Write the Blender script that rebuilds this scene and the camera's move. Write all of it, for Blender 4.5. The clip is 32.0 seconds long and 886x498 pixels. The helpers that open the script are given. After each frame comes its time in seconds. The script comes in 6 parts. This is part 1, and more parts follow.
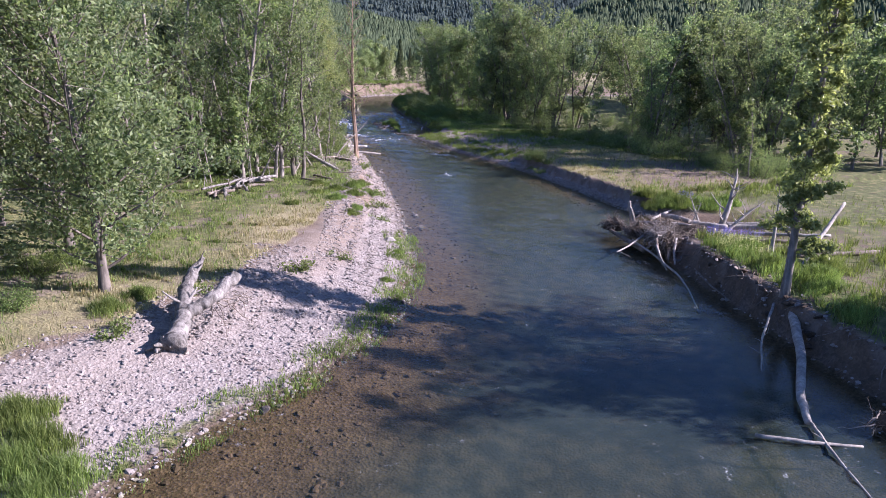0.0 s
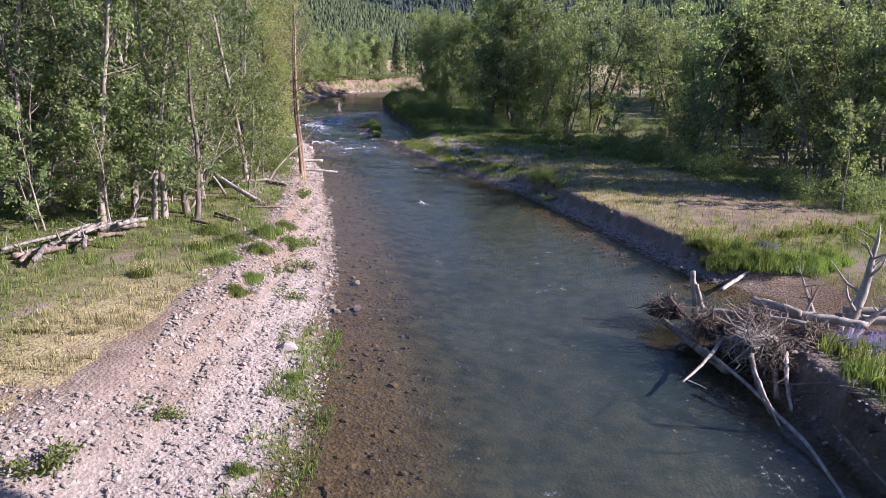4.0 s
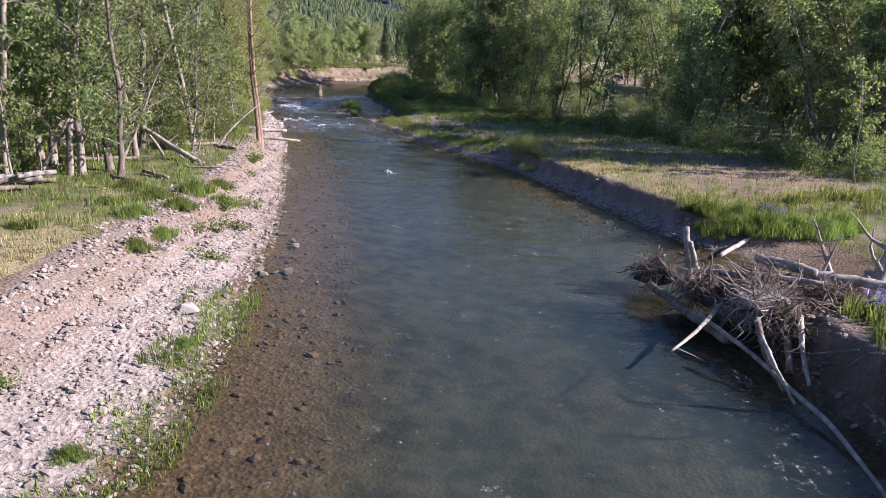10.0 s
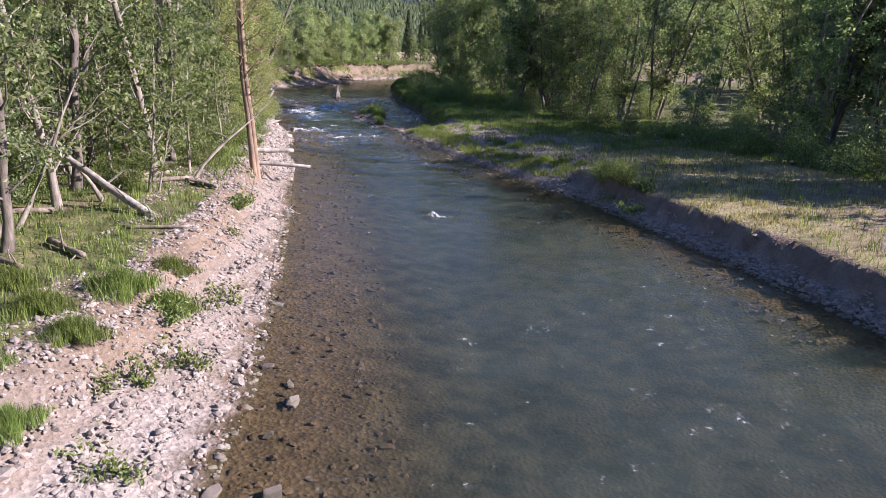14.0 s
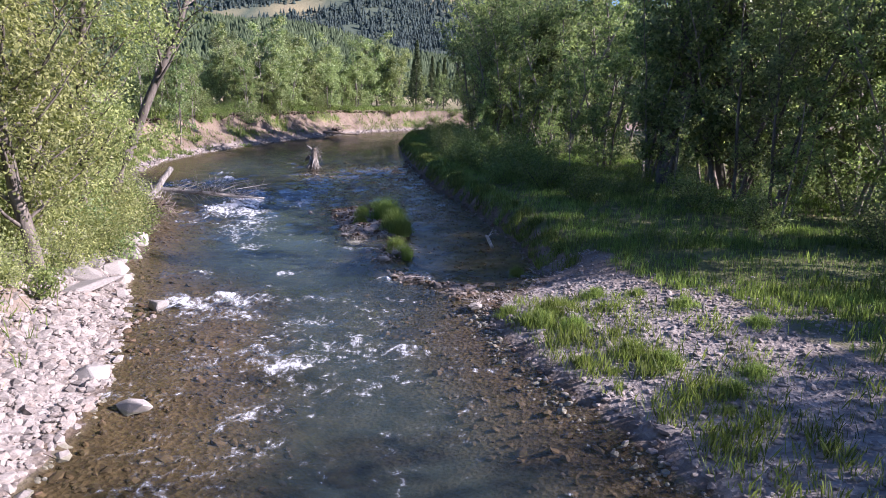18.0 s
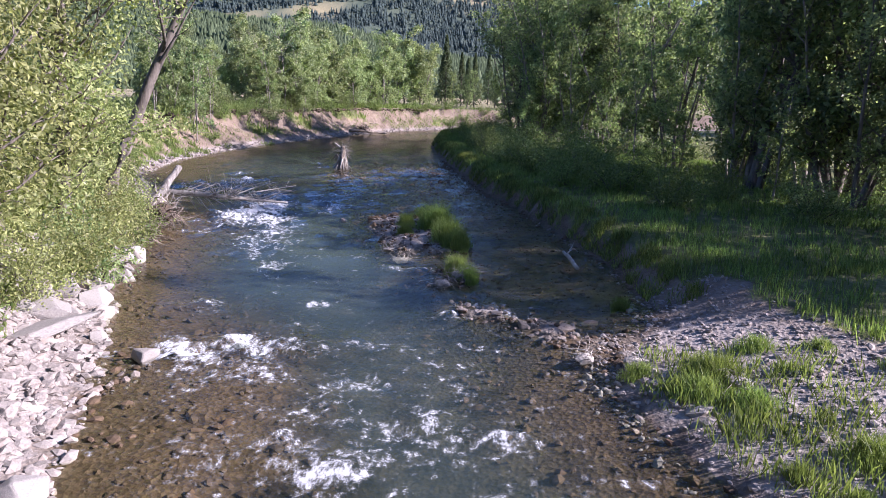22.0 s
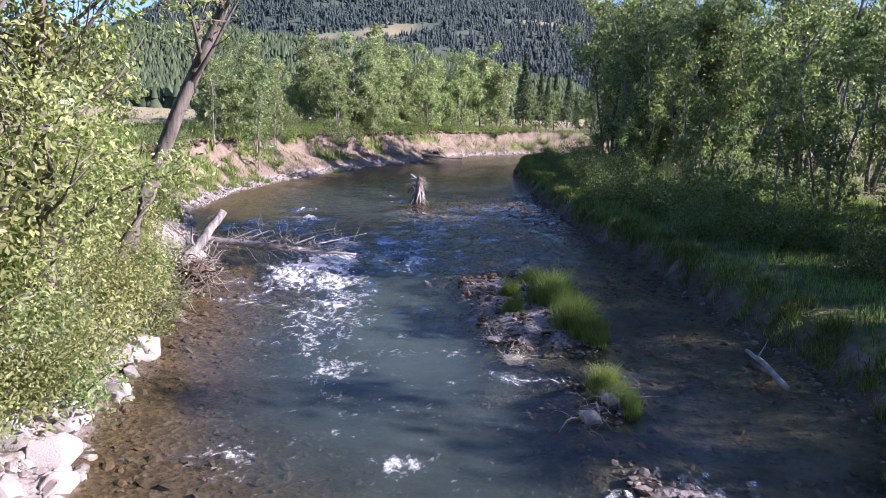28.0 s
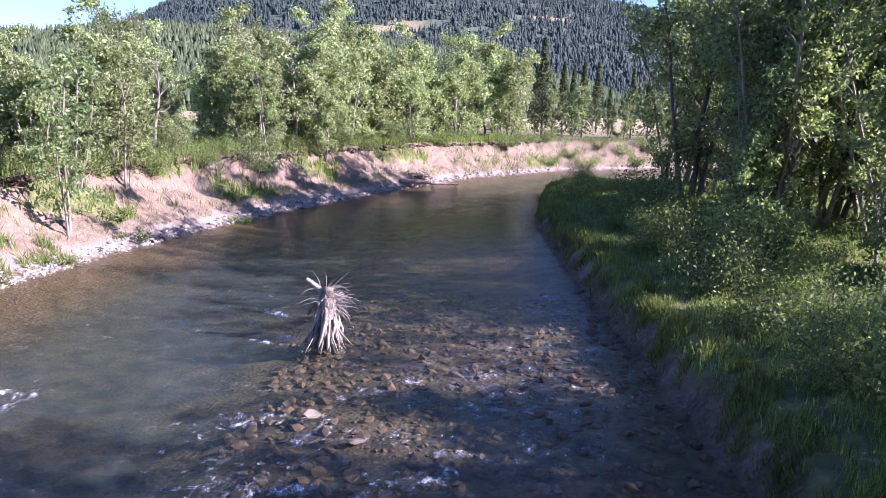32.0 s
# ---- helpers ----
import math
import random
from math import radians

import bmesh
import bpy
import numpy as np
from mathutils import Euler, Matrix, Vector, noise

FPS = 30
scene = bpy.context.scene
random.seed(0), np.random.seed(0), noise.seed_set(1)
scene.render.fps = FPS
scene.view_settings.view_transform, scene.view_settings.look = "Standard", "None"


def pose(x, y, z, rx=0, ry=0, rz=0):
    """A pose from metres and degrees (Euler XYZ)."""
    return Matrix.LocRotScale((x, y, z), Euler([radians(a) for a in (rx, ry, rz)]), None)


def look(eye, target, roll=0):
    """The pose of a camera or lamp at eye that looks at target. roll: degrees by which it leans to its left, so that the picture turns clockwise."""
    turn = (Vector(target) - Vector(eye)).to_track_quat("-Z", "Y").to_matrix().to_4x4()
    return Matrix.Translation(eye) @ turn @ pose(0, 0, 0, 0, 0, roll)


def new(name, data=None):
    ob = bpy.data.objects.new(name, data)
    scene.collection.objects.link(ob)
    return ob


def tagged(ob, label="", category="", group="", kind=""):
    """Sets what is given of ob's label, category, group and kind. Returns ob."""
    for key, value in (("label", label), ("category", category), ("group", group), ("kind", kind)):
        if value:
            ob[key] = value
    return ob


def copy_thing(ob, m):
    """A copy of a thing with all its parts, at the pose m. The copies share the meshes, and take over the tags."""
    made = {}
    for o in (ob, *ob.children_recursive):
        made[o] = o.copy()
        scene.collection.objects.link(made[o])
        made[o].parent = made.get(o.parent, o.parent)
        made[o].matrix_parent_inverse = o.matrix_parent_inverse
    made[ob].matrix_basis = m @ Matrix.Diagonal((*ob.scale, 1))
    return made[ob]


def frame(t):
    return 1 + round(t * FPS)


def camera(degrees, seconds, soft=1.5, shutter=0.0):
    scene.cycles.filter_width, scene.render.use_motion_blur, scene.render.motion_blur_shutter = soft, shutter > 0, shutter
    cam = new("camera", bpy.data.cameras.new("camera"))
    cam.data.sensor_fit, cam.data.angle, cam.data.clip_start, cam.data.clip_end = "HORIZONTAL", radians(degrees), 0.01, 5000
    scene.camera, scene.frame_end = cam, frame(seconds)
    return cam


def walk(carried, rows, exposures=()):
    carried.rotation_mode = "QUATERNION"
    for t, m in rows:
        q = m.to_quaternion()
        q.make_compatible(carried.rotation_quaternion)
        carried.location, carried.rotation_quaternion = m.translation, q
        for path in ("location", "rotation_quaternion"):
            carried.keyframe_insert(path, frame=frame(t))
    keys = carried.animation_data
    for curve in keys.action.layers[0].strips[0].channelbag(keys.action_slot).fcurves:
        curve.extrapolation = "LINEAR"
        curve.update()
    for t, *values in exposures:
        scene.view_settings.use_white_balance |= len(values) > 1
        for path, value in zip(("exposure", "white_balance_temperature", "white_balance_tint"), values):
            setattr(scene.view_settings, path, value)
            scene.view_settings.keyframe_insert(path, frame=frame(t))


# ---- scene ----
cam = camera(63.0, 32.0, 0.5)
PATH = [
    (0, (-3.64, -19.301, 9.93), (-3.641, -17.373, 9.4), 1.5),
    (0.5, (-3.792, -17.246, 9.994), (-3.819, -15.319, 9.46), 1.6),
    (1, (-3.716, -14.428, 10.126), (-3.731, -12.502, 9.587), 1.4),
    (1.5, (-3.228, -11.426, 10.144), (-3.263, -9.5, 9.607), 1.4),
    (2, (-2.855, -8.507, 10.171), (-2.889, -6.582, 9.63), 1.4),
    (2.5, (-2.5, -6.736, 10.128), (-2.544, -4.813, 9.581), 1.4),
    (4.5, (-0.973, -2.247, 8.685), (-1.0, -0.322, 8.142), 1.5),
    (5, (-0.376, -1.608, 7.893), (-0.431, 0.317, 7.352), 1.7),
    (5.5, (-0.106, -1.232, 7.296), (-0.188, 0.692, 6.756), 1.7),
    (6, (0.088, -1.055, 6.795), (0.059, 0.87, 6.255), 1.5),
    (6.5, (0.459, -0.501, 6.617), (0.426, 1.425, 6.078), 1.5),
    (7, (0.565, -0.073, 6.506), (0.535, 1.854, 5.97), 1.7),
    (7.5, (0.449, 0.051, 6.534), (0.42, 1.977, 5.997), 1.7),
    (8, (0.273, 0.114, 6.642), (0.246, 2.04, 6.103), 1.7),
    (8.5, (0.144, 0.155, 6.741), (0.119, 2.081, 6.2), 1.6),
    (9, (0.054, 0.264, 6.761), (0.029, 2.189, 6.22), 1.7),
    (9.5, (-0.001, 0.348, 6.765), (-0.025, 2.274, 6.224), 1.8),
    (10, (-0.003, 0.478, 6.791), (-0.023, 2.404, 6.251), 1.9),
    (10.5, (-0.106, 0.509, 6.826), (-0.124, 2.435, 6.286), 1.9),
    (11, (-0.19, 0.542, 6.842), (-0.213, 2.467, 6.302), 2.0),
    (11.5, (-0.261, 0.677, 6.831), (-0.293, 2.601, 6.289), 2.0),
    (12, (-0.484, 1.79, 6.824), (-0.527, 3.715, 6.28), 1.9),
    (12.5, (-0.81, 3.508, 6.783), (-0.861, 5.432, 6.237), 2.0),
    (13, (-1.262, 6.002, 6.726), (-1.316, 7.925, 6.177), 1.7),
    (13.5, (-1.67, 8.838, 6.659), (-1.718, 10.76, 6.109), 1.7),
    (14, (-2.201, 12.473, 6.5), (-2.268, 14.395, 5.95), 1.5),
    (14.5, (-2.85, 16.082, 6.436), (-2.926, 18.002, 5.883), 1.2),
    (16.5, (-6.367, 36.83, 5.418), (-6.428, 38.753, 4.874), 1.2),
    (17, (-6.783, 41.103, 5.268), (-6.843, 43.027, 4.725), 1.3),
    (17.5, (-7.287, 45.135, 5.377), (-7.346, 47.07, 4.876), 1.4),
    (18, (-7.864, 48.688, 5.46), (-7.911, 50.64, 5.028), 1.5),
    (18.5, (-8.322, 51.177, 5.526), (-8.367, 53.129, 5.096), 1.5),
    (19, (-8.726, 52.916, 5.472), (-8.772, 54.869, 5.044), 1.5),
    (19.5, (-8.911, 53.627, 5.272), (-8.957, 55.58, 4.846), 1.5),
    (20, (-9.065, 53.697, 5.099), (-9.115, 55.65, 4.673), 1.4),
    (20.5, (-9.165, 53.644, 4.989), (-9.217, 55.597, 4.562), 1.4),
    (21, (-9.25, 53.647, 4.894), (-9.306, 55.6, 4.467), 1.3),
    (21.5, (-9.317, 53.741, 4.832), (-9.375, 55.695, 4.405), 1.4),
    (22, (-9.437, 53.848, 4.789), (-9.537, 55.799, 4.361), 1.6),
    (22.5, (-9.459, 53.946, 4.754), (-9.641, 55.89, 4.324), 1.7),
    (23, (-9.506, 54.018, 4.736), (-9.724, 55.959, 4.305), 1.8),
    (23.5, (-9.546, 53.991, 4.917), (-9.777, 55.929, 4.484), 1.7),
    (24, (-9.581, 53.931, 5.143), (-9.821, 55.869, 4.711), 1.8),
    (24.5, (-9.615, 53.921, 5.169), (-9.859, 55.859, 4.737), 1.7),
    (26.5, (-9.889, 54.573, 5.157), (-10.151, 56.508, 4.726), 1.7),
    (27, (-10.229, 55.968, 5.038), (-10.506, 57.913, 4.661), 1.7),
    (27.5, (-10.657, 57.811, 4.952), (-10.94, 59.754, 4.572), 1.7),
    (28, (-11.19, 60.111, 4.917), (-11.47, 62.054, 4.537), 1.6),
    (28.5, (-11.371, 62.394, 4.953), (-11.625, 64.34, 4.571), 1.5),
    (29, (-11.404, 65.226, 4.961), (-11.664, 67.171, 4.579), 1.6),
    (29.5, (-11.589, 68.151, 4.975), (-11.86, 70.095, 4.591), 1.5),
    (30, (-11.687, 71.738, 5.053), (-11.966, 73.68, 4.663), 1.3),
    (30.5, (-11.954, 74.899, 5.14), (-12.239, 76.838, 4.744), 1.2),
    (31, (-12.396, 78.384, 5.197), (-12.691, 80.324, 4.807), 1.2),
    (31.5, (-12.68, 80.636, 5.323), (-12.978, 82.574, 4.931), 1.1),
    (32, (-12.916, 82.544, 5.358), (-13.226, 84.482, 4.972), 1.1),
]
walk(cam, [(t, look(eye, target, roll)) for t, eye, target, roll in PATH], [(0, 1.52, 5750, 33), (2, 1.48, 5950, 32), (6, 1.44, 6250, 29), (14, 1.46, 6250, 29), (20, 1.62, 5800, 31), (27, 1.64, 5850, 33), (29, 1.78, 5850, 37), (30, 1.79, 5900, 41), (31, 1.9, 5800, 41), (32, 2.1, 5750, 42)])

# ---- light ----
SUN_EL, SUN_AZ = radians(28), radians(92)
world = bpy.data.worlds.new("sky")
scene.world = world
world.use_nodes = True
wn = world.node_tree.nodes
sky = wn.new("ShaderNodeTexSky")
sky.sky_type, sky.sun_disc = "NISHITA", False
sky.sun_elevation, sky.sun_rotation = SUN_EL, SUN_AZ
sky.air_density, sky.dust_density, sky.ozone_density = 1.0, 0.15, 6.5
wn["Background"].inputs["Strength"].default_value = 0.064
world.node_tree.links.new(sky.outputs["Color"], wn["Background"].inputs["Color"])
sun_dir = Vector((math.sin(SUN_AZ) * math.cos(SUN_EL), math.cos(SUN_AZ) * math.cos(SUN_EL), math.sin(SUN_EL)))
sun_data = bpy.data.lights.new("sun", "SUN")
sun_data.energy, sun_data.angle, sun_data.color = 5.0, radians(0.5), (1.0, 0.93, 0.82)
sun = new("sun", sun_data)
sun.matrix_world = look(sun_dir * 300, (0, 0, 0))


# ---- materials ----
def material(name, rough=0.8, metal=0.0):
    m = bpy.data.materials.new(name)
    m.use_nodes = True
    b = m.node_tree.nodes["Principled BSDF"]
    b.inputs["Roughness"].default_value, b.inputs["Metallic"].default_value = rough, metal
    b.inputs["Specular IOR Level"].default_value = 0.3
    return m, m.node_tree.nodes, m.node_tree.links, b


def noise_tex(n, l, scale, detail=4.0, rough=0.6, space="Object", stretch=None):
    """A noise at a real-world scale; returns its node."""
    co = n.new("ShaderNodeTexCoord")
    t = n.new("ShaderNodeTexNoise")
    t.inputs["Scale"].default_value, t.inputs["Detail"].default_value, t.inputs["Roughness"].default_value = scale, detail, rough
    if stretch:
        mp = n.new("ShaderNodeMapping")
        mp.inputs["Scale"].default_value = stretch
        l.new(co.outputs[space], mp.inputs["Vector"])
        l.new(mp.outputs["Vector"], t.inputs["Vector"])
    else:
        l.new(co.outputs[space], t.inputs["Vector"])
    return t


def ramp(n, l, source, stops):
    r = n.new("ShaderNodeValToRGB")
    e = r.color_ramp.elements
    while len(e) < len(stops):
        e.new(0.5)
    for s, (p, c) in zip(e, stops):
        s.position, s.color = p, (*c, 1)
    l.new(source, r.inputs["Fac"])
    return r.outputs["Color"]


def mix(n, l, fac, a, b, mode="MIX"):
    x = n.new("ShaderNodeMix")
    x.data_type, x.blend_type = "RGBA", mode
    for socket, value in ((x.inputs["Factor"], fac), (x.inputs["A"], a), (x.inputs["B"], b)):
        if isinstance(value, (int, float)):
            socket.default_value = value
        elif isinstance(value, tuple):
            socket.default_value = (*value, 1)
        else:
            l.new(value, socket)
    return x.outputs["Result"]


def bump(n, l, b, source, strength, distance):
    k = n.new("ShaderNodeBump")
    k.inputs["Strength"].default_value, k.inputs["Distance"].default_value = strength, distance
    l.new(source, k.inputs["Height"])
    l.new(k.outputs["Normal"], b.inputs["Normal"])
    return k


def attribute(n, name):
    a = n.new("ShaderNodeAttribute")
    a.attribute_name = name
    return a.outputs["Fac"]


def maths(n, l, op, a, b):
    k = n.new("ShaderNodeMath")
    k.operation = op
    for s, v in zip(k.inputs, (a, b)):
        if isinstance(v, (int, float)):
            s.default_value = v
        else:
            l.new(v, s)
    return k.outputs["Value"]


def ground_material():
    m, n, l, b = material("ground", 0.95)
    fine, mid, big = noise_tex(n, l, 14, 6, 0.7), noise_tex(n, l, 1.6, 5), noise_tex(n, l, 0.25, 3)
    pebble = n.new("ShaderNodeTexVoronoi")
    pebble.inputs["Scale"].default_value = 11
    co = n.new("ShaderNodeTexCoord")
    l.new(co.outputs["Object"], pebble.inputs["Vector"])
    gravel = ramp(n, l, pebble.outputs["Color"], [(0.0, (0.13, 0.112, 0.104)), (0.5, (0.255, 0.226, 0.21)), (1.0, (0.41, 0.38, 0.356))])
    gravel = mix(n, l, 0.45, gravel, ramp(n, l, fine.outputs["Fac"], [(0.3, (0.165, 0.135, 0.118)), (0.7, (0.36, 0.315, 0.285))]))
    soil = ramp(n, l, mid.outputs["Fac"], [(0.3, (0.085, 0.06, 0.042)), (0.52, (0.17, 0.125, 0.092)), (0.75, (0.27, 0.21, 0.162))])
    soil = mix(n, l, 0.35, soil, ramp(n, l, fine.outputs["Fac"], [(0.3, (0.075, 0.053, 0.038)), (0.7, (0.31, 0.245, 0.192))]))
    green = ramp(n, l, mid.outputs["Fac"], [(0.3, (0.06, 0.055, 0.025)), (0.52, (0.10, 0.115, 0.04)), (0.7, (0.22, 0.19, 0.09))])
    dry = ramp(n, l, fine.outputs["Fac"], [(0.3, (0.16, 0.125, 0.07)), (0.65, (0.38, 0.335, 0.19))])
    bedc = ramp(n, l, pebble.outputs["Color"], [(0.0, (0.028, 0.018, 0.01)), (0.5, (0.08, 0.05, 0.027)), (1.0, (0.16, 0.108, 0.066))])
    bedc = mix(n, l, 0.4, bedc, ramp(n, l, mid.outputs["Fac"], [(0.3, (0.022, 0.015, 0.007)), (0.7, (0.115, 0.074, 0.036))]))
    deepc = ramp(n, l, mid.outputs["Fac"], [(0.38, (0.014, 0.014, 0.008)), (0.62, (0.085, 0.07, 0.04))])
    c = mix(n, l, attribute(n, "soil"), gravel, soil)
    g = mix(n, l, attribute(n, "dry"), green, dry)
    edge = maths(n, l, "ADD", attribute(n, "grass"), maths(n, l, "MULTIPLY", maths(n, l, "SUBTRACT", mid.outputs["Fac"], 0.5), 0.9))
    c = mix(n, l, ramp(n, l, edge, [(0.35, (0, 0, 0)), (0.6, (1, 1, 1))]), c, g)
    bedc = mix(n, l, attribute(n, "deep"), bedc, deepc)
    c = mix(n, l, attribute(n, "bed_and_shade"), c, bedc)
    forest = ramp(n, l, big.outputs["Fac"], [(0.3, (0.045, 0.065, 0.045)), (0.7, (0.08, 0.105, 0.075))])
    c = mix(n, l, attribute(n, "forest"), c, forest)
    l.new(c, b.inputs["Base Color"])
    bump(n, l, b, maths(n, l, "ADD", fine.outputs["Fac"], pebble.outputs["Distance"]), 0.7, 0.05)
    return m


def water_material():
    m, n, l, b = material("river_water", 0.05)
    out = n["Material Output"]
    ripple, swell, small = noise_tex(n, l, 3.4, 5, 0.6, stretch=(1.0, 0.7, 1)), noise_tex(n, l, 0.5, 2, stretch=(1, 0.6, 1)), noise_tex(n, l, 12, 3)
    k = n.new("ShaderNodeBump")
    k.inputs["Distance"].default_value = 0.08
    l.new(maths(n, l, "ADD", maths(n, l, "MULTIPLY", attribute(n, "riffle"), 0.5), 0.18), k.inputs["Strength"])
    h = maths(n, l, "ADD", maths(n, l, "MULTIPLY", small.outputs["Fac"], 0.25), ripple.outputs["Fac"])
    l.new(maths(n, l, "ADD", h, maths(n, l, "MULTIPLY", swell.outputs["Fac"], 0.4)), k.inputs["Height"])
    facing = n.new("ShaderNodeLayerWeight")
    facing.inputs["Blend"].default_value = 0.5
    l.new(k.outputs["Normal"], facing.inputs["Normal"])
    sheen = maths(n, l, "ADD", maths(n, l, "MULTIPLY", maths(n, l, "POWER", facing.outputs["Facing"], 5.0), 0.48), 0.03)
    gloss = n.new("ShaderNodeBsdfGlossy")
    gloss.inputs["Roughness"].default_value = 0.06
    l.new(k.outputs["Normal"], gloss.inputs["Normal"])
    clear = n.new("ShaderNodeBsdfTransparent")
    clear.inputs["Color"].default_value = (0.88, 0.9, 0.82, 1)
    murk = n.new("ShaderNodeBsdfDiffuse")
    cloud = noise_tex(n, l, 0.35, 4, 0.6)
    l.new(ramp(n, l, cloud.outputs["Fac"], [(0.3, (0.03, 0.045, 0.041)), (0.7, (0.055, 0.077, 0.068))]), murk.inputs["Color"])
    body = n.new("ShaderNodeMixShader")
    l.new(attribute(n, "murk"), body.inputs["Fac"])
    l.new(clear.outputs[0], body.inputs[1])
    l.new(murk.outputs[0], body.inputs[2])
    wet = n.new("ShaderNodeMixShader")
    l.new(sheen, wet.inputs["Fac"])
    l.new(body.outputs[0], wet.inputs[1])
    l.new(gloss.outputs[0], wet.inputs[2])
    foam_and_glint = n.new("ShaderNodeBsdfDiffuse")
    foam_and_glint.inputs["Color"].default_value = (0.64, 0.66, 0.69, 1)
    l.new(k.outputs["Normal"], foam_and_glint.inputs["Normal"])
    froth, group = noise_tex(n, l, 4.6, 10, 0.78, stretch=(1.2, 0.85, 1)), noise_tex(n, l, 1.1, 3, 0.6)
    froth.inputs["Distortion"].default_value, group.inputs["Distortion"].default_value = 0.15, 0.4
    f = maths(n, l, "ADD", attribute(n, "foam_and_glint"), maths(n, l, "MULTIPLY", maths(n, l, "SUBTRACT", froth.outputs["Fac"], 0.5), 3.0))
    f = maths(n, l, "ADD", f, maths(n, l, "MULTIPLY", maths(n, l, "SUBTRACT", group.outputs["Fac"], 0.5), 1.3))
    fac = ramp(n, l, f, [(0.46, (0, 0, 0)), (0.68, (0.28, 0.28, 0.28)), (0.85, (0.7, 0.7, 0.7)), (1.05, (0.95, 0.95, 0.95))])
    top = n.new("ShaderNodeMixShader")
    l.new(fac, top.inputs["Fac"])
    l.new(wet.outputs[0], top.inputs[1])
    l.new(foam_and_glint.outputs[0], top.inputs[2])
    l.new(top.outputs[0], out.inputs["Surface"])
    return m


def leaf_material(name, dark, light, through_light=0.35, gloss=0.5, mottle=0.75):
    m, n, l, b = material(name, gloss)
    geo = n.new("ShaderNodeNewGeometry")
    ob = n.new("ShaderNodeObjectInfo")
    c = ramp(n, l, geo.outputs["Random Per Island"], [(0.0, dark), (0.6, tuple((p + q) / 2 for p, q in zip(dark, light))), (1.0, light)])
    hsv = n.new("ShaderNodeHueSaturation")
    l.new(maths(n, l, "ADD", maths(n, l, "MULTIPLY", ob.outputs["Random"], 0.03), 0.485), hsv.inputs["Hue"])
    drift = noise_tex(n, l, 0.7, 3, 0.6)
    v = maths(n, l, "ADD", maths(n, l, "MULTIPLY", ob.outputs["Random"], 0.4), 0.825 - 0.5 * mottle)
    l.new(maths(n, l, "ADD", v, maths(n, l, "MULTIPLY", drift.outputs["Fac"], mottle)), hsv.inputs["Value"])
    l.new(c, hsv.inputs["Color"])
    l.new(hsv.outputs["Color"], b.inputs["Base Color"])
    trans = n.new("ShaderNodeBsdfTranslucent")
    l.new(mix(n, l, 1.0, hsv.outputs["Color"], (1.0, 1.06, 0.68), "MULTIPLY"), trans.inputs["Color"])
    x = n.new("ShaderNodeMixShader")
    x.inputs["Fac"].default_value = through_light
    l.new(b.outputs[0], x.inputs[1])
    l.new(trans.outputs[0], x.inputs[2])
    l.new(x.outputs[0], n["Material Output"].inputs["Surface"])
    return m


def wood_material(name, dark, light, scale=6.0, depth=0.02):
    m, n, l, b = material(name, 0.85)
    grain, blot = noise_tex(n, l, scale, 6, 0.7, stretch=(1, 1, 0.18)), noise_tex(n, l, 1.1, 4)
    c = ramp(n, l, grain.outputs["Fac"], [(0.32, dark), (0.68, light)])
    c = mix(n, l, ramp(n, l, blot.outputs["Fac"], [(0.45, (0, 0, 0)), (0.7, (0.6, 0.6, 0.6))]), c, tuple(v * 0.55 for v in dark))
    l.new(c, b.inputs["Base Color"])
    bump(n, l, b, grain.outputs["Fac"], 0.8, depth)
    return m


def stone_material(name, dark, light):
    m, n, l, b = material(name, 0.9)
    geo, ob = n.new("ShaderNodeNewGeometry"), n.new("ShaderNodeObjectInfo")
    fine = noise_tex(n, l, 18, 6, 0.7)
    r = maths(n, l, "FRACT", maths(n, l, "ADD", geo.outputs["Random Per Island"], ob.outputs["Random"]), 0.0)
    c = ramp(n, l, r, [(0.0, dark), (0.45, tuple((p + q) / 2 for p, q in zip(dark, light))), (0.8, light), (1.0, (light[0] * 0.85, light[1] * 0.72, light[2] * 0.66))])
    c = mix(n, l, 0.5, c, ramp(n, l, fine.outputs["Fac"], [(0.3, tuple(v * 0.5 for v in dark)), (0.7, light)]))
    l.new(c, b.inputs["Base Color"])
    bump(n, l, b, fine.outputs["Fac"], 0.5, 0.02)
    return m


M_GROUND, M_WATER = ground_material(), water_material()
M_LEAF = leaf_material("cottonwood_leaf", (0.08, 0.115, 0.055), (0.34, 0.39, 0.2), 0.62, 0.35, 1.2)
M_LEAF_PALE = leaf_material("willow_leaf", (0.10, 0.15, 0.065), (0.35, 0.41, 0.195), 0.62, 0.45, 1.2)
# Lit copy of the cottonwood leaf, with sunlight put into its brighter colours.
M_LEAF_SUN = leaf_material("sun_tinted_cottonwood_leaf", (0.15, 0.18, 0.07), (0.46, 0.48, 0.21), 0.54, 0.4, 1.0)
# Willow leaf lightened for the sun that falls on the trees above the cut bank.
M_WILLOW = leaf_material("sun_paled_willow_leaf", (0.14, 0.19, 0.085), (0.43, 0.49, 0.25), 0.52, 0.45, 1.2)
M_SHRUB = leaf_material("shrub_leaf", (0.08, 0.12, 0.035), (0.24, 0.3, 0.10), 0.45)
M_GRASS = leaf_material("grass_blade", (0.08, 0.12, 0.03), (0.25, 0.31, 0.095), 0.5, 0.5, 2.2)
M_REED = leaf_material("reed_blade", (0.10, 0.15, 0.04), (0.28, 0.35, 0.11), 0.5, 0.5)
M_DRY = leaf_material("dry_grass", (0.21, 0.18, 0.085), (0.46, 0.43, 0.24), 0.4, 0.7)
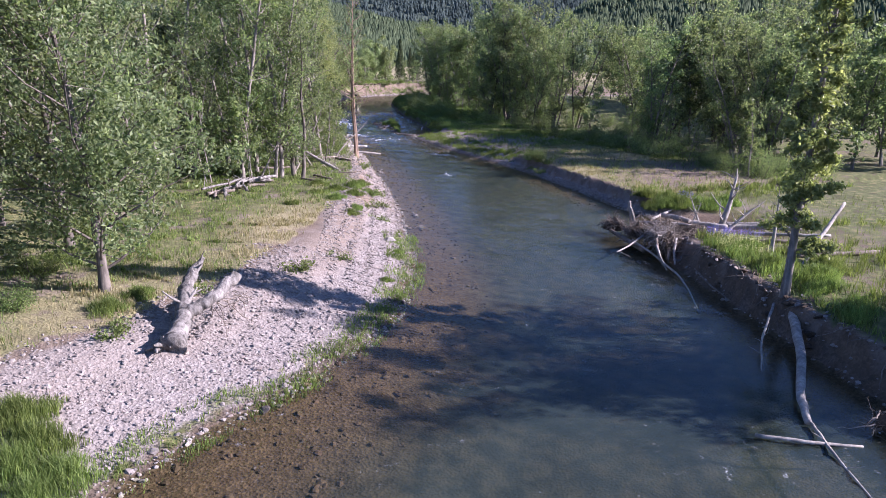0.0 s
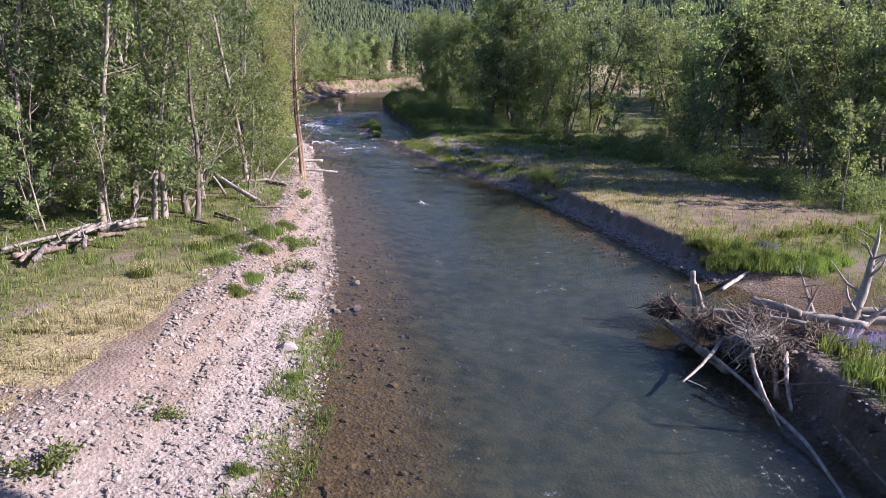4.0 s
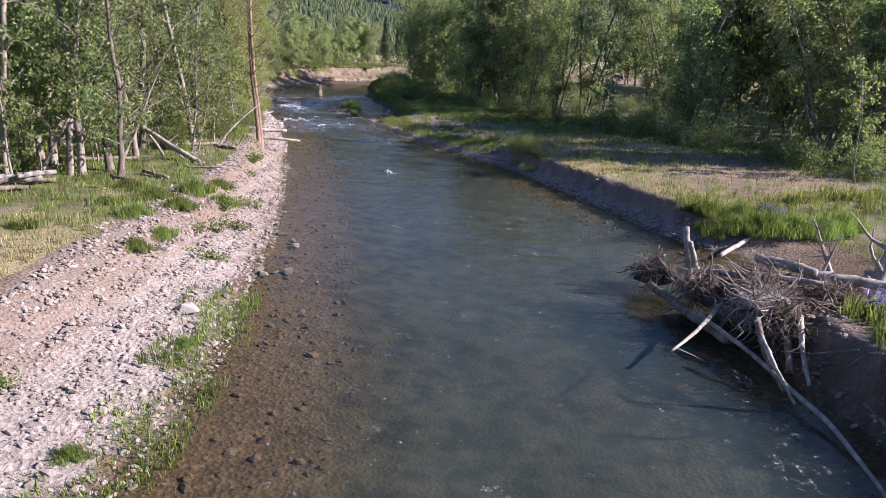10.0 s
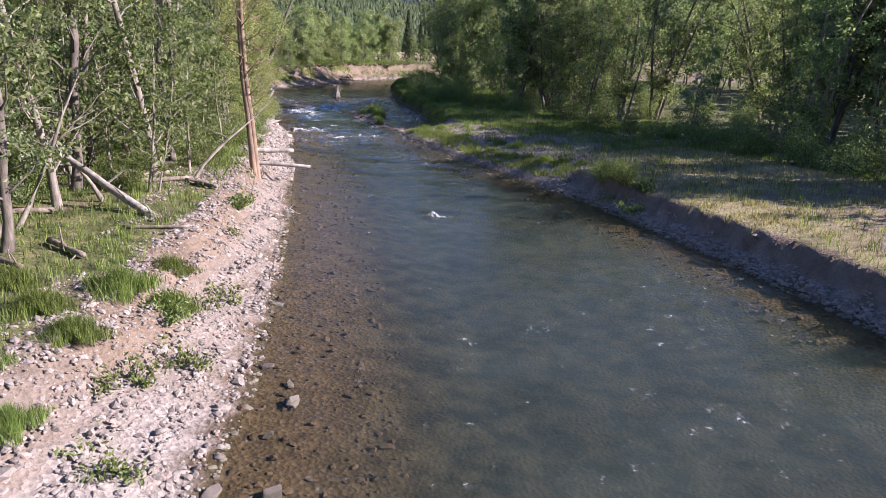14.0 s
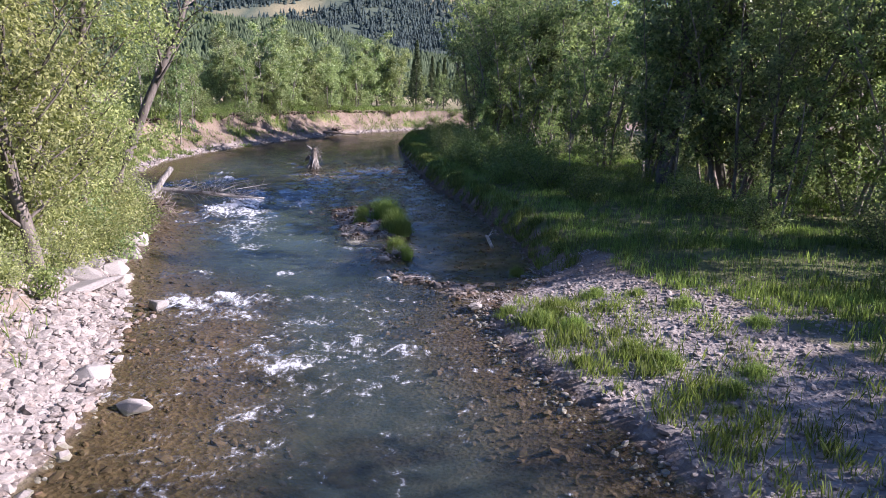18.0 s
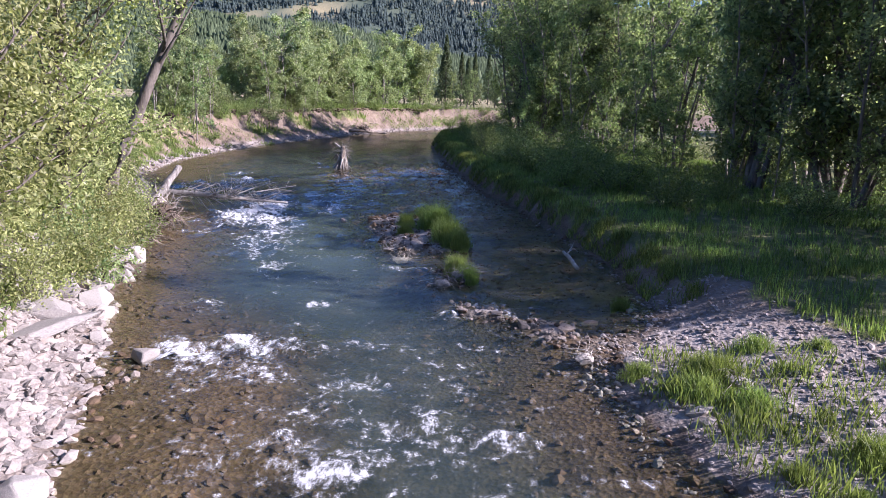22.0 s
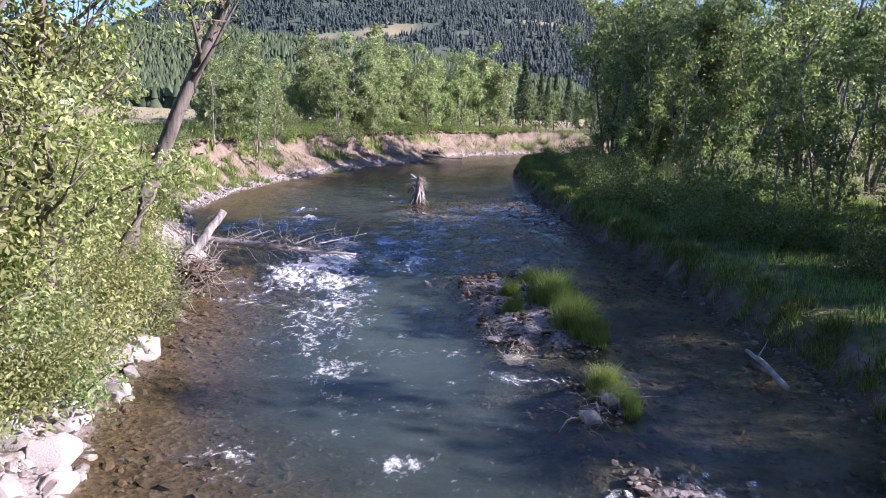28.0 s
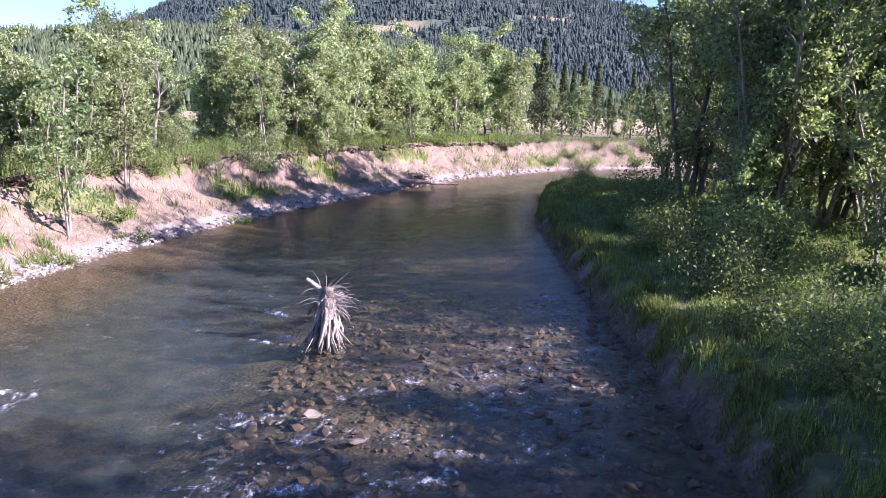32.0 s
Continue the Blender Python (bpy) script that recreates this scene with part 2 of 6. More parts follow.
M_NEEDLE = leaf_material("conifer_needles", (0.055, 0.08, 0.04), (0.13, 0.165, 0.085), 0.4, 0.8)
# Far needles: aerial haze is painted into the colour as a paler blue.
M_NEEDLE_FAR = leaf_material("haze_tinted_needles", (0.06, 0.092, 0.09), (0.105, 0.145, 0.14), 0.5, 0.8)
M_BARK = wood_material("grey_bark", (0.055, 0.046, 0.038), (0.22, 0.19, 0.165))
M_BARK_PALE = wood_material("pale_bark", (0.10, 0.085, 0.072), (0.34, 0.305, 0.265))
M_PINE = wood_material("pine_bark", (0.12, 0.085, 0.065), (0.36, 0.25, 0.18))
M_DRIFT = wood_material("driftwood", (0.17, 0.152, 0.135), (0.47, 0.435, 0.395))
M_ROOT = wood_material("weathered_roots", (0.075, 0.058, 0.046), (0.31, 0.26, 0.215))
M_STONE = stone_material("river_stone", (0.115, 0.098, 0.09), (0.375, 0.335, 0.305))
M_WETSTONE = stone_material("wet_stone", (0.034, 0.022, 0.013), (0.135, 0.092, 0.058))
M_EDGE = stone_material("edge_stone", (0.07, 0.057, 0.05), (0.25, 0.215, 0.19))
M_SOD = wood_material("dark_sod", (0.035, 0.024, 0.016), (0.12, 0.085, 0.058), 9.0, 0.05)
M_ROCK = stone_material("grey_boulder", (0.16, 0.145, 0.135), (0.40, 0.37, 0.345))

# ---- the plan: shores of the river, upstream is +y ----
LEFT = [(-30, -60), (-17, -20), (-13, -10), (-11.1, -5), (-9.5, -1.5), (-8, 0.5), (-6.4, 4), (-5.4, 7), (-5, 12), (-5.2, 16), (-5.9, 20), (-6.4, 25),
        (-7.7, 32), (-9.2, 39), (-10.5, 44.5), (-11.8, 50.4), (-13.6, 56), (-14.1, 60), (-15.5, 64), (-17.7, 69), (-20.2, 76.5), (-22.5, 82), (-27.4, 91),
        (-28.8, 98), (-28.6, 105), (-27.8, 112), (-26.2, 119), (-23.3, 129), (-19.8, 138), (-13, 147), (-4, 153), (20, 160), (80, 168)]
RIGHT = [(14, -60), (12, -20), (10.4, -8), (9.8, 0.6), (9.0, 5), (8.3, 11), (7.7, 15), (7.7, 18), (9.2, 19.8), (11.2, 20.6), (11.4, 23.5), (9.7, 25.8),
         (8.6, 27.7), (7.2, 32), (5.7, 36.5), (3.3, 43), (0.7, 48), (-2.5, 53.8), (-4.6, 58.7), (-6.3, 62.6), (-7.1, 65.2), (-6.4, 67.6), (-5.4, 70), (-5.8, 75), (-6.7, 79),
         (-7.8, 84), (-9.5, 90), (-11.3, 100), (-13, 110), (-14, 118), (-14.1, 127), (-12, 133), (-5, 138), (20, 146), (80, 154)]


def to_line(x, y, line):
    """Distance to a polyline, and the y of the nearest place on it."""
    best, at = np.full(x.shape, 1e9), np.zeros(x.shape)
    for (ax, ay), (bx, by) in zip(line, line[1:]):
        dx, dy = bx - ax, by - ay
        k = np.clip(((x - ax) * dx + (y - ay) * dy) / (dx * dx + dy * dy), 0, 1)
        d = np.hypot(x - ax - k * dx, y - ay - k * dy)
        at = np.where(d < best, ay + k * dy, at)
        best = np.minimum(best, d)
    return best, at


def in_river(x, y):
    poly = LEFT + RIGHT[::-1]
    inside = np.zeros(x.shape, bool)
    for (ax, ay), (bx, by) in zip(poly, poly[1:] + poly[:1]):
        if ay != by:
            inside ^= ((ay > y) != (by > y)) & (x < (bx - ax) * (y - ay) / (by - ay) + ax)
    return inside


def step(a, b, v):
    k = np.clip((v - a) / (b - a), 0, 1)
    return k * k * (3 - 2 * k)


def lumps(x, y, size, seed):
    """Smooth noise of about -1 to 1 from a few waves."""
    rng = np.random.default_rng(seed)
    out = np.zeros(np.shape(x))
    for n in range(9):
        a, k, p = rng.uniform(0, 6.28), rng.uniform(0.6, 2.2) / size * 6.28, rng.uniform(0, 6.28)
        out = out + np.sin((x * math.cos(a) + y * math.sin(a)) * k + p) / (1 + 0.3 * n)
    return out / 2.6


def hill_height(x, y):
    dx, dy = x + 11, y - 65
    r, az = np.hypot(dx, dy), np.degrees(np.arctan2(dx, dy))
    near = np.interp(az, [-180, -70, -39, -31, -25, -16, -12, -4, 1, 4, 8, 12, 20, 40, 90, 180], [3, 4.2, 4.6, 5.6, 5.5, 5.1, 4.9, 3.2, 2.7, 1.4, 1.6, 4.9, 7.2, 8.0, 5, 3])
    far = np.interp(az, [-180, -60, -42, -34, -29, -20, -10, -2, 5, 10, 13, 20, 60, 180], [3, 3.2, 3.4, 4.2, 6.6, 9.9, 9.6, 8.5, 7.2, 5.9, 5.7, 6.9, 6.5, 3])
    a = 650 * np.tan(np.radians(near)) * step(230, 650, r) * (1 + 0.05 * lumps(x, y, 220, 5)) - 9 * step(300, 650, r)
    b = 1900 * np.tan(np.radians(far)) * step(750, 1900, r) * (1 + 0.04 * lumps(x, y, 500, 6)) - 4 * step(1000, 1900, r)
    return np.maximum(a, b) - 6 * step(2300, 3500, r)


def clearing(x, y):
    """A pale strip without trees on the far mountain, and a bare scar above it."""
    dx, dy = x + 11, y - 65
    r, az = np.hypot(dx, dy), np.degrees(np.arctan2(dx, dy))
    strip = np.exp(-((az + 14.5) / 6.0) ** 4 - ((r - 1225 - 9 * (az + 14)) / 26) ** 4)
    return np.maximum(strip, np.exp(-((az + 1.5) / 1.8) ** 4 - ((r - 1390) / 14) ** 4))


def plan(x, y):
    """Height of the ground and the cover on it at places given as arrays."""
    dl, yl = to_line(x, y, LEFT)
    dr, yr = to_line(x, y, RIGHT)
    wet = in_river(x, y)
    rough, wide = lumps(x, y, 1.6, 1), lumps(x, y, 9, 2)
    # left bank: width of the slope, height of its top, share of the height in the gentle foot
    ys = [-60, 0, 8, 14, 26, 34, 42, 55, 60, 70, 78, 86, 92, 110, 140, 170]
    lw = np.interp(yl, ys, [6, 6, 6, 5.0, 2.9, 2.2, 1.8, 1.9, 2.8, 2.6, 2.2, 2.4, 3.6, 4.2, 3.6, 3])
    lh = np.interp(yl, ys, [0.9, 0.95, 1.1, 1.3, 1.3, 1.3, 1.3, 1.3, 1.2, 1.4, 1.4, 1.8, 2.6, 2.7, 2.5, 2])
    gully = np.interp(yl, [84, 90, 146, 150], [0, 1, 1, 0]) * (0.5 * lumps(yl * 1.0, yl * 0 + 3, 6.0, 8) + 0.5 * np.abs(lumps(yl, dl * 0.4, 1.9, 9)))
    u = (dl + 0.25 * rough - 0.55 * gully) / lw
    left = lh * (0.34 * step(0, 0.55, u) + 0.66 * step(0.42, 1.0, u)) + 0.05 * step(0, 0.1, u)
    left = left + np.interp(yl, [84, 92], [0, 0.09]) * (lumps(x, y, 1.1, 18) - 0.8 * np.abs(lumps(yl, dl * 0.25, 2.2, 19))) * step(0.25, 0.5, u) * (1 - step(0.9, 1.1, u))
    left = left + 0.12 * wide * step(1, 3, u) + 0.02 * np.clip(dl - lw, 0, 25)
    rw = np.interp(yr, [-60, 14, 24, 28, 44, 50, 66, 70, 80, 130, 170], [1.1, 1.1, 3.2, 1.3, 1.3, 5, 6, 2.4, 0.75, 0.75, 3])
    rh = np.interp(yr, [-60, 14, 20, 24, 28, 44, 50, 66, 70, 80, 130, 170], [1.15, 1.15, 0.75, 0.6, 0.95, 0.85, 0.55, 0.6, 0.7, 0.75, 0.85, 1.0])
    u2 = (dr + np.where(yr > 69, 0.03, 0.15) * rough) / rw
    lip = np.interp(yr, [66, 74], [0.25, 0.45])
    lo, hi = np.interp(yr, [17, 20, 25, 28, 45, 49], [0.25, 0.1, 0.1, 0.5, 0.5, 0.1]), np.interp(yr, [17, 20, 25, 28, 45, 49], [0.65, 1, 1, 0.85, 0.85, 1])
    right = rh * (lip * step(-0.05, 0.5, u2) + (1 - lip) * step(0, 1, (u2 - lo) / (hi - lo))) + 0.17 * step(0, 0.4, dr + 0.1 * rough) * np.interp(yr, [44, 48, 66, 69], [0, 1, 1, 0]) + 0.1 * wide * step(1, 3, u2) + 0.012 * np.clip(dr - rw, 0, 40)
    is_left = dl < dr
    high = np.where(is_left, left, right)
    d = np.minimum(dl, dr)
    half = step(-3, 3, dl - dr + 0.8 * rough)
    slope = np.interp(yl, [-20, -6, 4, 16], [0.045, 0.055, 0.085, 0.11])
    deep = np.minimum(0.75, 0.03 + (slope + (0.2 - slope) * half) * d + 0.004 * d * d)
    shoal = np.exp(-((x + 13) / 3.2) ** 2 - ((y - 88) / 8) ** 2) + np.exp(-((x + 14.5) / 3.4) ** 2 - ((y - 96) / 6) ** 2) + np.exp(-((x + 14.5) / 2.2) ** 2 - ((y - 63.5) / 4) ** 2)
    deep = deep * (1 - 0.72 * np.clip(shoal, 0, 1))
    z = np.where(wet, -deep + 0.03 * rough, high)
    # the gravel island and the bar below it
    side = 0.5 * half * np.interp(yr, [62, 70, 130, 140], [0, 1, 1, 0])
    z = np.where(wet, z * (1 - side), z)
    isle = np.exp(-(((x + 11.7) + 0.22 * (y - 78)) / 1.75) ** 4 - ((y - 78) / 4.2) ** 4)
    bar = np.exp(-(((y - 68.6) + 0.75 * (x + 8.6)) / 1.1) ** 2 - ((x + 8.2) / 2.6) ** 4) + np.exp(-((x + 10.2) / 1.0) ** 2 - ((y - 72.2) / 1.5) ** 2)
    lift = np.clip(np.maximum(isle, bar), 0, 1)
    z = np.where(wet, z * (1 - lift) + lift * (0.07 + 0.1 * isle + 0.09 * rough), z)
    mud = np.where(is_left, 0, np.exp(-((x - 11.8) / 4.6) ** 4 - ((y - 22.4) / 3.7) ** 4))
    z = np.where(wet, z, z * (1 - 0.7 * mud))
    far = step(170, 260, np.hypot(x + 11, y - 65))
    z = z * (1 - far) + far * (1.8 + wide * 0.3) + hill_height(x, y)
    cover = {}
    patch = 0.5 + 0.5 * wide + 0.35 * rough
    lg = step(0.95, 1.25, u) * np.interp(yl, [-20, 2, 10, 30, 40, 50, 90, 100], [0.75, 0.9, 1.05, 1.0, 0.7, 0.95, 0.85, 0.95]) * np.clip(0.85 + 0.5 * lumps(x, y, 3.2, 24), 0.35, 1.2)
    rg = step(0.6, 1.1, u2) * np.interp(yr, [-20, 20, 26, 30, 44, 50, 56, 66, 72], [0.95, 0.5, 0.8, 0.6, 0.6, 0.72, 0.6, 0.55, 1.0])
    grass = np.clip(np.where(is_left, lg, np.where(yr > 71, step(0.35, 0.6, u2) * 1.1, rg)) * (0.75 + 0.5 * patch), 0, 1)
    bare = np.exp(-((x - 15) / 5.5) ** 2 - ((y - 37) / 6) ** 2) + np.exp(-((x - 4) / 2.0) ** 2 - ((y - 53 + 0.6 * (x - 4)) / 5) ** 2)
    grass = grass * (1 - 0.5 * np.clip(bare, 0, 1) * ~is_left)
    grass = np.maximum(grass, np.where(is_left & (yl < 21) & ~wet, 0.75 * np.exp(-((dl - 0.5) / 0.7) ** 2) * (0.55 + 0.6 * rough), 0))
    face = is_left & (yl > 86) & (u > 0.3) & (u < 1.1)
    grass = np.where(face, np.maximum(grass, 0.8 * step(0.25, 0.7, lumps(x, y, 5, 17) + 0.5 * rough)), grass)
    cover["grass"] = np.where(wet, 0, np.clip(grass, 0, 1))
    dry = np.clip(np.exp(-((x + 11) / 2.6) ** 2 - ((y - 15) / 6) ** 2) * 1.2 + 0.8 * np.exp(-((x + 15) / 4) ** 2 - ((y - 4) / 5) ** 2), 0, 1)
    dry = np.maximum(dry, np.where(~is_left & (yr > 27) & (yr < 50) & (dr < 12), 0.55 + 0.35 * wide, 0))
    dry = np.maximum(dry, np.where(is_left & (y > 85) & (dl > 8), 0.45 + 0.5 * step(14, 40, dl), 0))
    cover["dry"] = np.clip(dry, 0, 1)
    # Soil of steep faces; its dark tone also paints shade on the right banks.
    steep = np.where(is_left, step(np.interp(yl, [84, 90], [0.45, 0.1]), np.interp(yl, [84, 90], [0.65, 0.25]), u) * (1 - step(1.0, 1.3, u)) * np.interp(yl, [8, 14, 85, 92], [0.2, 0.75, 0.75, 1.0]), np.interp(yr, [19, 23, 27, 48, 52, 66, 72], [1.0, 0.5, 0.75, 0.75, 0.35, 0.35, 1.0]) * np.where((yr > 69) | (yr < 19), step(0.02, 0.1, u2), np.where(yr < 47, step(0.3, 0.5, u2) * 1.3, step(0.5, 0.9, u2))))
    cover["soil"] = np.where(wet, 0, np.clip(steep + 0.2 * rough * steep + np.where(is_left & (yl > 24) & (yl < 48), 0.4, 0) + np.where(is_left & (u > 1.05), 0.8, 0), 0, 1))
    cover["bed_and_shade"] = np.where(wet & (z < 0.04), 1.0, np.where((z < 0.07) | (~is_left & (yr > 69) & (dr < 0.4 + 0.15 * rough)), 0.75, 0.0))
    cover["bed_and_shade"] = np.maximum(cover["bed_and_shade"], 0.9 * mud)
    # Shade below the undercut right bank, painted in with the dark river-bed colour.
    cover["bed_and_shade"] = np.maximum(cover["bed_and_shade"], np.where(~is_left & (yr < 18) & (dr < 0.75 + 0.2 * rough), 0.65, 0))
    # Darker bed colour by depth, and in patches along the right channel at any depth.
    cover["deep"] = np.where(wet, np.maximum(step(0.15, 0.6, deep), 0.85 * half * np.interp(yr, [64, 72, 112, 125], [0, 1, 1, 0]) * step(-0.3, 0.4, 0.5 + rough + wide)), 0)
    cover["forest"] = far * step(1.0, 7.0, hill_height(x, y)) * (1 - clearing(x, y))
    return z, cover


def spaced(core0, core1, pitch, far, grow=1.16):
    """Coordinates with an even core and ever wider spacing outside it."""
    mid = list(np.arange(core0, core1 + pitch / 2, pitch))
    out, d, at = [], pitch, core1
    while at < far:
        d *= grow
        at += d
        out.append(at)
    low, d, at = [], pitch, core0
    while at > -far:
        d *= grow
        at -= d
        low.append(at)
    return np.array(low[::-1] + mid + out)


def sheet(name, xs, ys, z, attrs, mat):
    """A grid mesh with heights and named values at its points."""
    nx, ny = len(xs), len(ys)
    co = np.zeros((ny, nx, 3), np.float32)
    co[..., 0], co[..., 1], co[..., 2] = xs[None, :], ys[:, None], z
    i = np.arange(nx * ny).reshape(ny, nx)
    quads = np.stack([i[:-1, :-1], i[:-1, 1:], i[1:, 1:], i[1:, :-1]], -1).reshape(-1, 4)
    me = raw_mesh(name, co.reshape(-1, 3), quads, mat, True)
    for key, value in attrs.items():
        a = me.attributes.new(key, "FLOAT", "POINT")
        a.data.foreach_set("value", np.asarray(value, np.float32).ravel())
    return new(name, me)


def raw_mesh(name, verts, faces, mat, smooth=False):
    """A mesh from arrays; faces all have the same number of corners."""
    verts, faces = np.asarray(verts, np.float32), np.asarray(faces, np.int32)
    me = bpy.data.meshes.new(name)
    k = faces.shape[1]
    me.vertices.add(len(verts))
    me.vertices.foreach_set("co", verts.ravel())
    me.loops.add(faces.size)
    me.loops.foreach_set("vertex_index", faces.ravel())
    me.polygons.add(len(faces))
    me.polygons.foreach_set("loop_start", np.arange(0, faces.size, k, dtype=np.int32))
    me.polygons.foreach_set("use_smooth", np.full(len(faces), smooth, bool))
    me.update(calc_edges=True)
    me.materials.append(mat)
    return me


def part(name, data, parent=None, label=""):
    ob = new(name, data)
    ob.parent = parent
    if label:
        ob["label"] = label
    return ob


def height(x, y):
    return float(plan(np.array([x], float), np.array([y], float))[0][0])


gx, gy = spaced(-36, 18, 0.36, 4200, 1.085), spaced(-14, 158, 0.4, 4200, 1.085)
GX, GY = np.meshgrid(gx, gy)
gz, cover = plan(GX, GY)
ground = tagged(sheet("ground", gx, gy, gz, cover, M_GROUND), "gravel banks, grassy floodplain and forested hills along a river", "ground", kind="structure")

wx, wy = np.arange(-40, 26, 0.34), np.arange(-26, 166, 0.38)
WX, WY = np.meshgrid(wx, wy)
wdl, wdr = to_line(WX, WY, LEFT)[0], to_line(WX, WY, RIGHT)[0]
wd = np.minimum(wdl, wdr)
# broken water: centre, half widths, strength
RAPIDS = [(-18.9, 85.6, 0.9, 1.2, 0.7), (-18.0, 82.4, 1.5, 1.6, 0.86), (-17.2, 79.6, 1.3, 1.8, 0.74), (-16.6, 77.4, 1.1, 1.8, 0.66), (-16.0, 75.0, 0.9, 1.6, 0.56),
          (-18.5, 81.3, 1.2, 2.0, 0.95), (-18.4, 79.3, 1.0, 1.5, 0.75), (-18.0, 83.2, 1.2, 1.3, 0.8), (-17.4, 80.9, 0.8, 1.3, 0.66), (-18.4, 85.1, 0.9, 1.1, 0.76), (-18.6, 77.4, 0.7, 1.2, 0.52), (-16.2, 76.2, 0.8, 1.8, 0.54), (-15.1, 73.2, 0.7, 1.5, 0.46),
          (-22.9, 88.7, 1.5, 0.8, 0.72), (-21.5, 90.3, 1.2, 0.7, 0.7), (-23.6, 87.4, 1.2, 0.6, 0.62), (-22.5, 86.6, 0.9, 0.6, 0.55), (-22.7, 92.7, 0.9, 0.5, 0.54), (-19.1, 86.5, 0.8, 0.7, 0.56), (-21.0, 87.6, 1.2, 0.7, 0.55),
          (-15.4, 83.3, 0.9, 1.1, 0.7), (-15.5, 81.9, 0.7, 0.9, 0.56), (-16.9, 85.8, 0.8, 1.0, 0.68), (-15.9, 86.6, 0.8, 1.0, 0.6), (-14.2, 84.0, 0.8, 1.0, 0.45), (-13.8, 87.8, 1.0, 1.2, 0.42),
          (-14.9, 66.1, 0.9, 0.65, 0.88), (-13.8, 66.6, 0.9, 0.6, 0.82), (-14.2, 65.3, 0.9, 0.5, 0.56), (-15.7, 69.0, 0.7, 0.35, 0.6), (-13.0, 69.4, 0.4, 0.3, 0.66), (-14.0, 70.9, 0.35, 0.3, 0.58), (-12.0, 63.0, 0.45, 0.5, 0.72), (-11.2, 62.2, 0.6, 0.5, 0.74),
          (-10.2, 63.7, 0.35, 0.5, 0.7), (-8.9, 63.2, 0.7, 0.35, 0.64), (-11.6, 64.85, 0.4, 0.3, 0.66), (-12.6, 65.6, 0.6, 0.4, 0.66), (-12.7, 62.3, 0.5, 0.5, 0.58), (-11.5, 73.0, 0.9, 0.35, 0.68), (-9.8, 69.0, 0.7, 0.6, 0.56),
          (-18.3, 93.5, 0.6, 0.35, 0.6), (-17.7, 93.9, 0.4, 0.3, 0.56), (-17.3, 91.5, 0.6, 0.35, 0.64), (-14.4, 92.8, 0.6, 0.3, 0.58), (-12.8, 93.4, 0.9, 0.3, 0.54), (-20.0, 100.0, 0.8, 0.3, 0.56), (-19.2, 97.7, 0.5, 0.25, 0.6), (-22.8, 93.6, 0.7, 0.5, 0.64), (-16.7, 93.4, 0.5, 0.4, 0.46),
          (-11.3, 60.3, 1.2, 0.8, 0.44), (-3.5, 39.8, 0.8, 0.5, 0.56), (-6.6, 43.0, 0.6, 0.4, 0.46), (3.0, 24.5, 0.4, 0.3, 0.36),
          (-18.2, 80.6, 1.7, 4.6, 0.46), (-16.4, 76.4, 1.4, 4.0, 0.42), (-22.0, 88.8, 2.6, 2.2, 0.46), (-15.8, 84.6, 1.8, 3.0, 0.46), (-13.4, 65.8, 2.6, 1.6, 0.44), (-11.4, 63.2, 2.8, 1.8, 0.42), (-9.2, 69.3, 1.2, 1.0, 0.42), (-16, 91, 4, 3, 0.34), (-14, 96, 4.5, 4, 0.26), (-11, 63, 5, 6, 0.3), (-12, 75, 6, 12, 0.12), (6.3, 13.5, 0.8, 4, 0.22), (-5, 53, 4, 5, 0.24), (-11, 58, 3, 3, 0.26), (3.5, 30, 3.5, 6, 0.13)]
# The low base level paints small glints of the water as white flecks.
foam_and_glint = 0.07 + 0.05 * lumps(WX, WY, 12, 14)
for cx, cy, rx, ry, s in RAPIDS:
    if rx < 0.8:
        rx, ry, s = 1.3 * rx, 1.3 * ry, 0.86 * s
    foam_and_glint = np.maximum(foam_and_glint, (s + 0.03) * np.exp(-((WX - cx) / rx) ** 2 - ((WY - cy) / ry) ** 2))
chop = lumps(WX, WY, 0.9, 11) + 0.7 * lumps(WX, WY, 2.2, 12)
riffle = step(70, 78, WY) * (1 - step(104, 116, WY)) + 0.7 * step(54, 60, WY) * (1 - step(66, 72, WY))
wz = 0.006 * lumps(WX, WY, 1.5, 13) + 0.028 * riffle * (lumps(WX, WY * 1.6, 0.75, 15) + 0.6 * lumps(WX, WY, 1.7, 16)) * step(0.2, 1.2, wd) + 0.24 * foam_and_glint * chop * step(0.15, 0.9, wd)
bottom, _ = plan(WX, WY)
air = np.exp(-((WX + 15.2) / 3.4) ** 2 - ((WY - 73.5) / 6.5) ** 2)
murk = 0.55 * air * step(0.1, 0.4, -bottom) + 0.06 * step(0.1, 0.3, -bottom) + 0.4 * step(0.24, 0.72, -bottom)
water = tagged(sheet("water", wx, wy, wz, {"foam_and_glint": foam_and_glint, "murk": murk, "riffle": np.clip(riffle, 0, 1)}, M_WATER), "clear green river water with white riffles over stones", "river", kind="structure")


